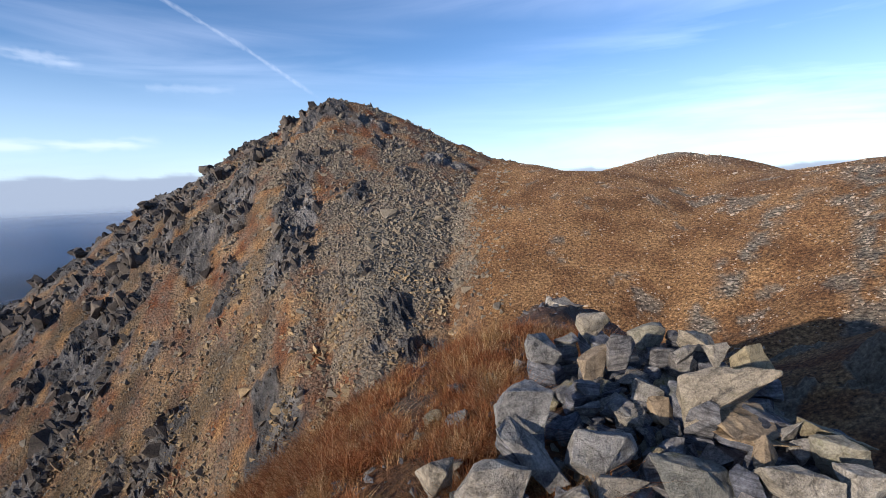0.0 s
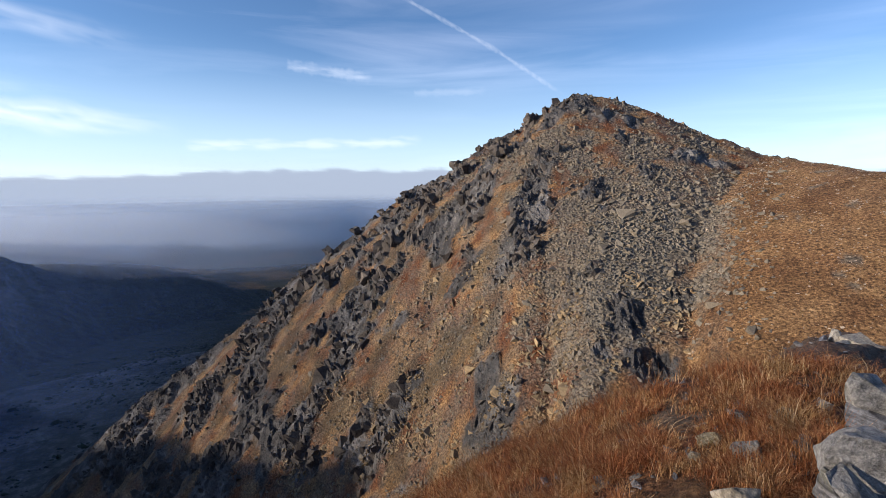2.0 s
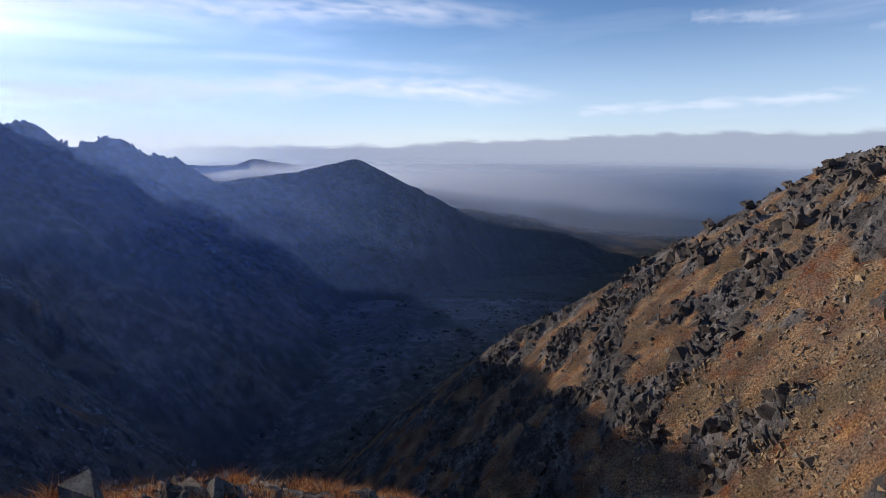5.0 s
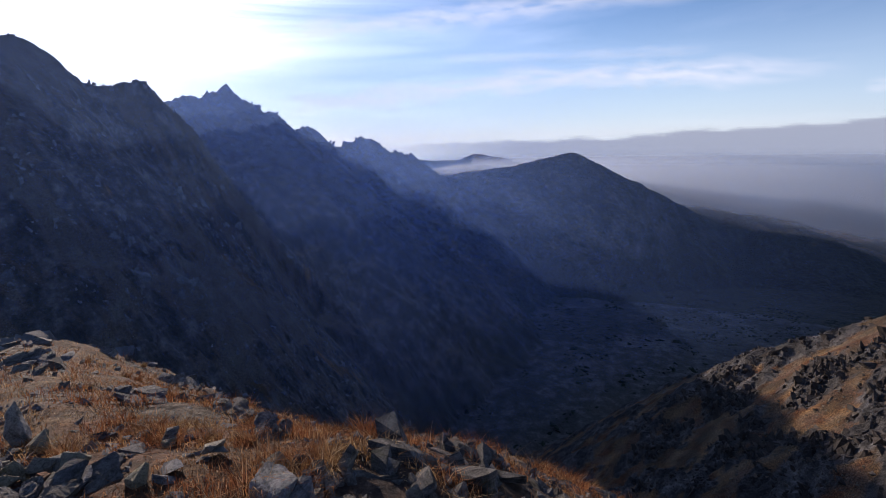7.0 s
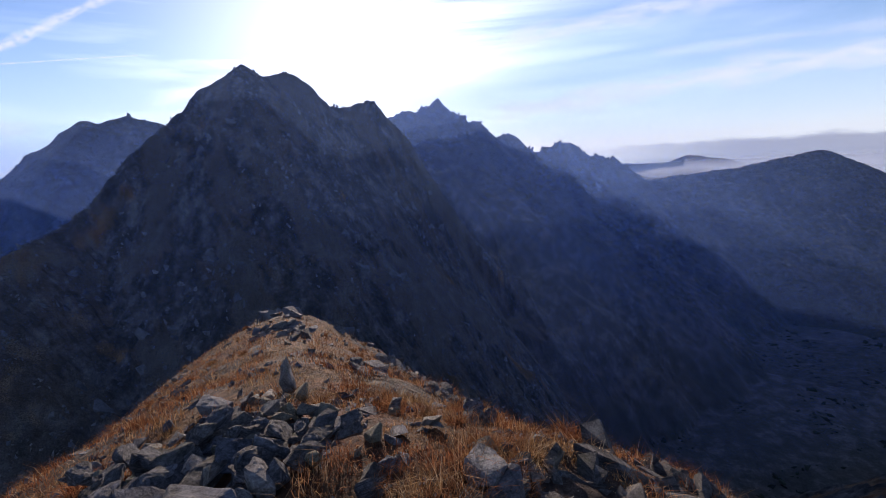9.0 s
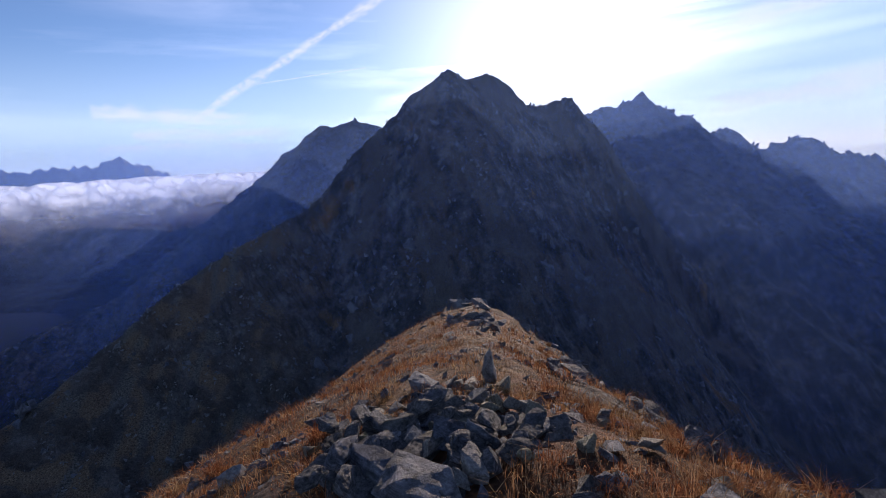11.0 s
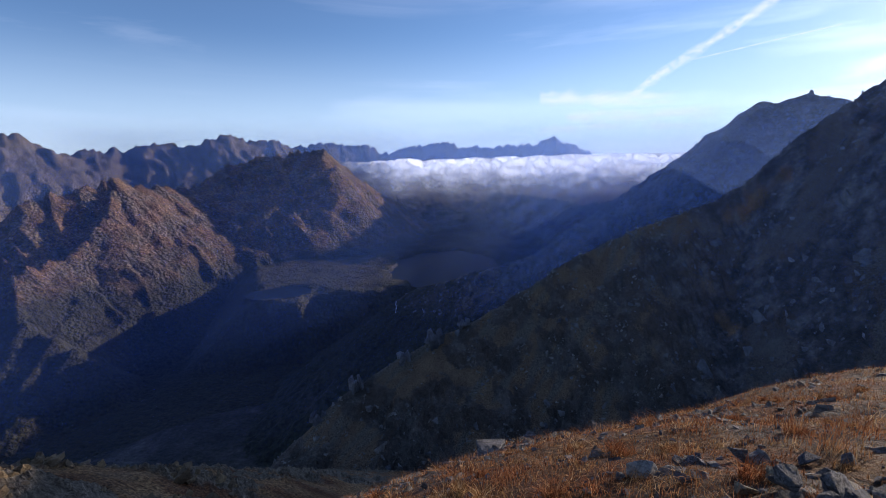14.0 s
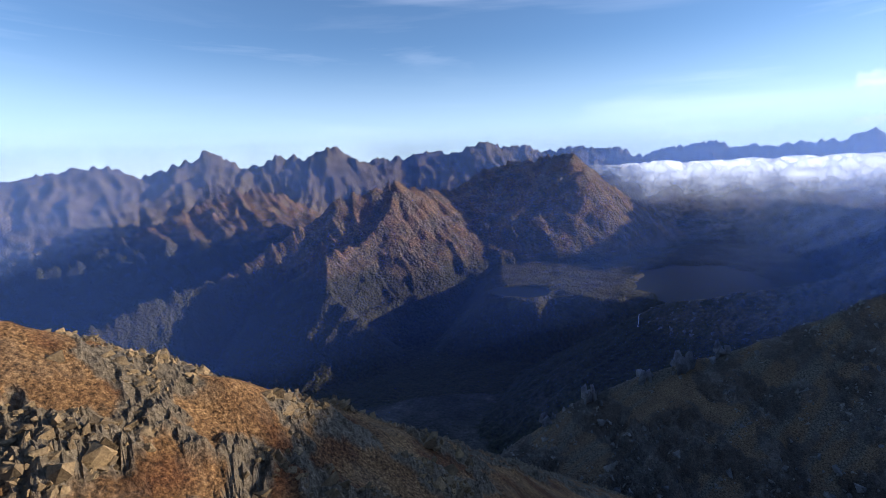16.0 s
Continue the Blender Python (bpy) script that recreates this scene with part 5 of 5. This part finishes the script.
rock_blocks("crest_teeth", "small jagged rocks along the blue peaks' skyline", (6, 8), (92, 192), (850, 1400), 9000,
            lambda x, y, c, az, z, r: .4 * smooth(.5, 1, c), 6.5, .4, mat_shade, 45, 1.3, .8, None, (0, .3))

rock_blocks("crest_outcrop", "dark blocky outcrop at the far end of the crest", (1,), (133, 149), (26, 52), 420,
            lambda x, y, c, az, z, r: np.exp(-((x + 25) ** 2 + (y + 30) ** 2) / 45), 1.0, .4, mat_shade, 47, 1.0, .8, (radians(40), .5), (.2, .25))
rock_blocks("crest_outcrop", "broken dark rocks along the crest's steep edge", (1,), (84, 140), (6, 60), 900,
            lambda x, y, c, az, z, r: .5 * smooth(.1, .3, tower_clumps(x, y, 4, 488)), .42, .45, mat_dark_slab, 49, .7, .8, (radians(40), .5), (.2, .25))

def rock_tower(az, el, d, w, h, material, label, group, tip=0.0):
    """A clump of six upright blocks on a crest."""
    bx, by, _ = spot(az, el, d)
    gz = ground_at(bx, by)
    joined = bmesh.new()
    for k in range(6):
        piece = hull_stone(int(az * 10) + k, w * (.35 + .1 * (k % 3)), w * .35, h * (1.5 - .18 * k), 13, .03)
        piece.transform(pose(w * .3 * math.cos(k * 2.2), w * .3 * math.sin(k * 2.2), h * .12, 8 * math.sin(k), tip - 10, 37 * k))
        tmp = bpy.data.meshes.new("block")
        piece.to_mesh(tmp)
        piece.free()
        joined.from_mesh(tmp)
        bpy.data.meshes.remove(tmp)
    ob = new("rock_tower", to_mesh("rock_tower", joined, material))
    ob.matrix_world = pose(bx, by, gz, 0, 0, az)
    tagged(ob, label, "rock tower", group)


# on the ridge that falls towards the lakes
for az, el, d, w, h in ((188.2, -20.4, 366, 17, 15), (192.1, -22.6, 354, 13, 11), (198.2, -25.8, 339, 12, 12), (184.5, -18.9, 380, 12, 9), (203, -28.6, 330, 14, 9)):
    rock_tower(az, el, d, w, h, mat_shade, "grey rock tower on the shadowed ridge with a sunlit edge", "ridge towers")
# along the skyline and upper flank of the peak
for az, el, d, w, h in ((25.4, .6, 289, 14, 5.5), (23.0, 2.4, 286, 9, 4), (20.8, 4.2, 283, 8, 3), (27.4, -.6, 286, 8, 3.5), (31.6, -2.3, 296, 11, 3), (34.4, -4.6, 300, 10, 3), (37.4, -6.9, 303, 14, 4),
                        (40.6, -9.3, 307, 15, 4.5), (43.4, -11.2, 310, 13, 4), (46.5, -14, 314, 14, 4), (15.4, 7.2, 277, 8, 2.5), (17.6, 5.5, 279, 9, 3), (24.5, -3.5, 270, 13, 7), (21, -1.5, 268, 11, 6),
                        (28.5, -7, 262, 13, 7), (20.5, -6, 250, 12, 6), (25, -10, 240, 12, 6), (33, -12, 255, 13, 7), (36.5, -15.5, 250, 14, 7), (17.3, 1.0, 270, 9, 6), (30.5, -4.6, 285, 12, 6), (41, -16, 270, 13, 7)):
    rock_tower(az, el, d, w, h, mat_tower, "dark brown-grey rock tower on the flank of the peak", "peak towers", -8)

# dwarf pine in the shaded bowl and on the valley sides
mat_pine, n, l = field("dark dwarf pine")
finish(mat_pine, n, l, ramp(n, l, n.new("ShaderNodeNewGeometry").outputs["Random Per Island"], [(0, (.008, .013, .009)), (1, (.025, .034, .018))]), None, 0, 0)
x, y, z, r = on_land(40, 112, 380, 1150, 12000, lambda x, y, z, kind, c, az, r: np.where(np.isin(kind, (0, 7)), smooth(.1, .3, fbm(x / 55, y / 55, 3, 491) + .3 * smooth(70, 55, az)), 0))
s_ = np.exp(rng.normal(1.5, .45, len(x)))
tagged(strew("dwarf_pine", coarse, x, y, z, s_, mat_pine, 46, .4), "dark mats of dwarf pine on the shaded valley floor", "shrubs", kind="stuff")

# the fall that drains the upper lake
mat_fall, n, l = field("white falling water")
finish(mat_fall, n, l, ramp(n, l, noise_node(n, l, .3, 4, .6, n.new("ShaderNodeNewGeometry").outputs["Position"]), [(.35, (.25, .28, .32)), (.6, (.55, .58, .62))]), None, 0, 0)


def stream(name, a0, a1, r0, r1, width, label, seed):
    """A ribbon of water that follows the ground down a slope."""
    t = np.linspace(0, 1, 60)
    rr_ = r0 + (r1 - r0) * t
    aa_ = np.radians(a0 + (a1 - a0) * t) + (fbm(t * 4, t * 0 + .4, 4, seed) * width * 1.2) / rr_
    w_ = width * (.6 + .8 * np.abs(fbm(t * 11, t * 0 + 3, 3, seed + 1)))
    xs, ys = [], []
    for side in (-.5, 0, .5):
        xs.append(-np.sin(aa_ + side * w_ / rr_) * rr_)
        ys.append(np.cos(aa_ + side * w_ / rr_) * rr_)
    gx, gy = np.stack(xs, 1), np.stack(ys, 1)
    gz = land(gx, gy)[0] + 1.2
    tagged(sheet(name, gx, gy, gz, mat_fall, {}), label, "waterfall", kind="structure")


stream("waterfall", 192.6, 192.9, 1262, 1080, 2.6, "thin white waterfall below the lake's rim", 501)

# outcrops on the crest to the north
for i, (x, y, w, h) in enumerate(((6.1, 27.6, .45, .55), (5.6, 27.3, .5, .4), (6.8, 27.3, 1.5, .4), (7.5, 27.0, 1.0, .3), (6.2, 26.6, .7, .25))):
    ob = new("boulder", to_mesh("boulder", hull_stone(610 + i, w, w * .8, h * 1.4, 15, .04, 4), (mat_granite, mat_shade_schist)[i % 2]))
    ob.matrix_world = pose(x, y, ground_at(x, y) + h * .3, 8 * math.sin(i * 3), 9 * math.cos(i * 5), 50 * i)
    tagged(ob, "big pale granite block on the crest beyond the cairn", "boulder", "crest boulders")


# ---- grass ----
def grass_material():
    mat, n, l = field("dry autumn grass")
    island = n.new("ShaderNodeNewGeometry").outputs["Random Per Island"]
    big = noise_node(n, l, 2.6, 4, .6, n.new("ShaderNodeNewGeometry").outputs["Position"])
    straw = ramp(n, l, island, [(0, (.08, .037, .016)), (.45, (.3, .165, .072)), (.85, (.5, .325, .155)), (1, (.72, .56, .34))])
    rust = ramp(n, l, island, [(0, (.07, .023, .012)), (.45, (.245, .088, .038)), (.85, (.42, .18, .078)), (1, (.58, .35, .18))])
    pick = n.new("ShaderNodeMapRange")
    pick.inputs[1].default_value, pick.inputs[2].default_value = .38, .55
    l.new(big, pick.inputs[0])
    color = mix(n, l, pick.outputs[0], straw, rust)
    d, t, m, out = n.new("ShaderNodeBsdfDiffuse"), n.new("ShaderNodeBsdfTranslucent"), n.new("ShaderNodeMixShader"), n.new("ShaderNodeOutputMaterial")
    m.inputs[0].default_value = .35
    l.new(color, d.inputs["Color"])
    l.new(color, t.inputs["Color"])
    l.new(d.outputs[0], m.inputs[1])
    l.new(t.outputs[0], m.inputs[2])
    l.new(m.outputs[0], out.inputs["Surface"])
    return mat


def blades(name, x, y, z, tall, wide, seed, label):
    rng_ = np.random.default_rng(seed)
    k = len(x)
    ang, lean = rng_.uniform(0, 2 * math.pi, k), rng_.uniform(.4, 2.2, k)
    hx, hy = np.cos(ang), np.sin(ang)
    bend = rng_.uniform(.2, 1.1, k)
    wx, wy = -hy * wide / 2, hx * wide / 2
    mid = np.stack([x + hx * lean * tall * .3, y + hy * lean * tall * .3, z + tall * .6], -1)
    tip = np.stack([x + hx * lean * tall * (.6 + .5 * bend), y + hy * lean * tall * (.6 + .5 * bend), z + tall * (1.05 - .25 * bend)], -1)
    w = np.stack([wx, wy, 0 * wx], -1)
    root = np.stack([x, y, z - .01], -1)
    co = np.stack([root - w, root + w, mid - w * .7, mid + w * .7, tip], 1).reshape(-1, 3).astype(np.float32)
    f = np.array([[0, 1, 3], [0, 3, 2], [2, 3, 4]])
    tr = (f[None] + (np.arange(k) * 5)[:, None, None]).reshape(-1, 3).astype(np.int32)
    me = bpy.data.meshes.new(name)
    me.vertices.add(len(co))
    me.vertices.foreach_set("co", co.ravel())
    me.loops.add(tr.size)
    me.loops.foreach_set("vertex_index", tr.ravel())
    me.polygons.add(len(tr))
    me.polygons.foreach_set("loop_start", np.arange(0, tr.size, 3, dtype=np.int32))
    me.materials.append(mat_grass)
    me.update(calc_edges=True)
    return tagged(new(name, me), label, "grass", kind="stuff")


mat_grass = grass_material()


def tufty(x, y, z, kind, c, az, r):
    stones_ = np.exp(-((x - 1.25) ** 2 + (y - 2.8) ** 2) / .9) + .7 * np.exp(-((x + 1.9) ** 2 + (y + 3.4) ** 2) / .5)
    return np.where(kind == 1, smooth(-.1, .2, fbm(x / .9, y / .9, 3, 401) + .3 - stones_ - .3 * c), 0)


x, y, z, r = on_land(-20, 60, 1.7, 9, 170000, tufty, False)
clump = np.clip(1 + 1.6 * fbm(x / .45, y / .45, 2, 402), .3, 2)
blades("grass", x, y, z, .12 * clump * rng.uniform(.4, 1.5, len(x)), .0018 + .0006 * r, 41, "long dry rust and straw coloured grass")
x, y, z, r = on_land(86, 200, 1.5, 40, 260000, tufty, False)
clump = np.clip(.85 + 2.4 * fbm(x / .5, y / .5, 2, 402), .25, 2.4)
blades("grass", x, y, z, .05 * clump * rng.uniform(.4, 1.5, len(x)) * np.clip(r / 8, 1, 1.3), .0016 + .0006 * r, 42, "dry rust coloured grass along the crest")

# tussocks: dense clumps of longer blades that stand out of the turf
for az0, az1, r0, r1, count, tall, seed, label in ((-20, 60, 2.0, 8, 150, .17, 43, "tall tussock grass beside the cairn"), (88, 200, 2.2, 20, 210, .13, 44, "tall rust-red tussocks on the crest")):
    x, y, z, r = on_land(az0, az1, r0, r1, count, lambda x, y, z, kind, c, az, r: np.where(kind == 1, tufty(x, y, z, kind, c, az, r), 0), False)
    each = 170
    spread = rng.uniform(.05, .13, len(x))
    ang, out = rng.uniform(0, 2 * math.pi, (len(x), each)), np.sqrt(rng.uniform(0, 1, (len(x), each)))
    bx, by = (x[:, None] + np.cos(ang) * out * spread[:, None]).ravel(), (y[:, None] + np.sin(ang) * out * spread[:, None]).ravel()
    bz, br = np.repeat(z, each) - .01, np.repeat(r, each)
    blades("grass", bx, by, bz, tall * np.repeat(rng.uniform(.6, 1.3, len(x)), each) * (1 - .45 * out.ravel()) * rng.uniform(.6, 1.2, len(bx)), .0018 + .0006 * br, seed, label)
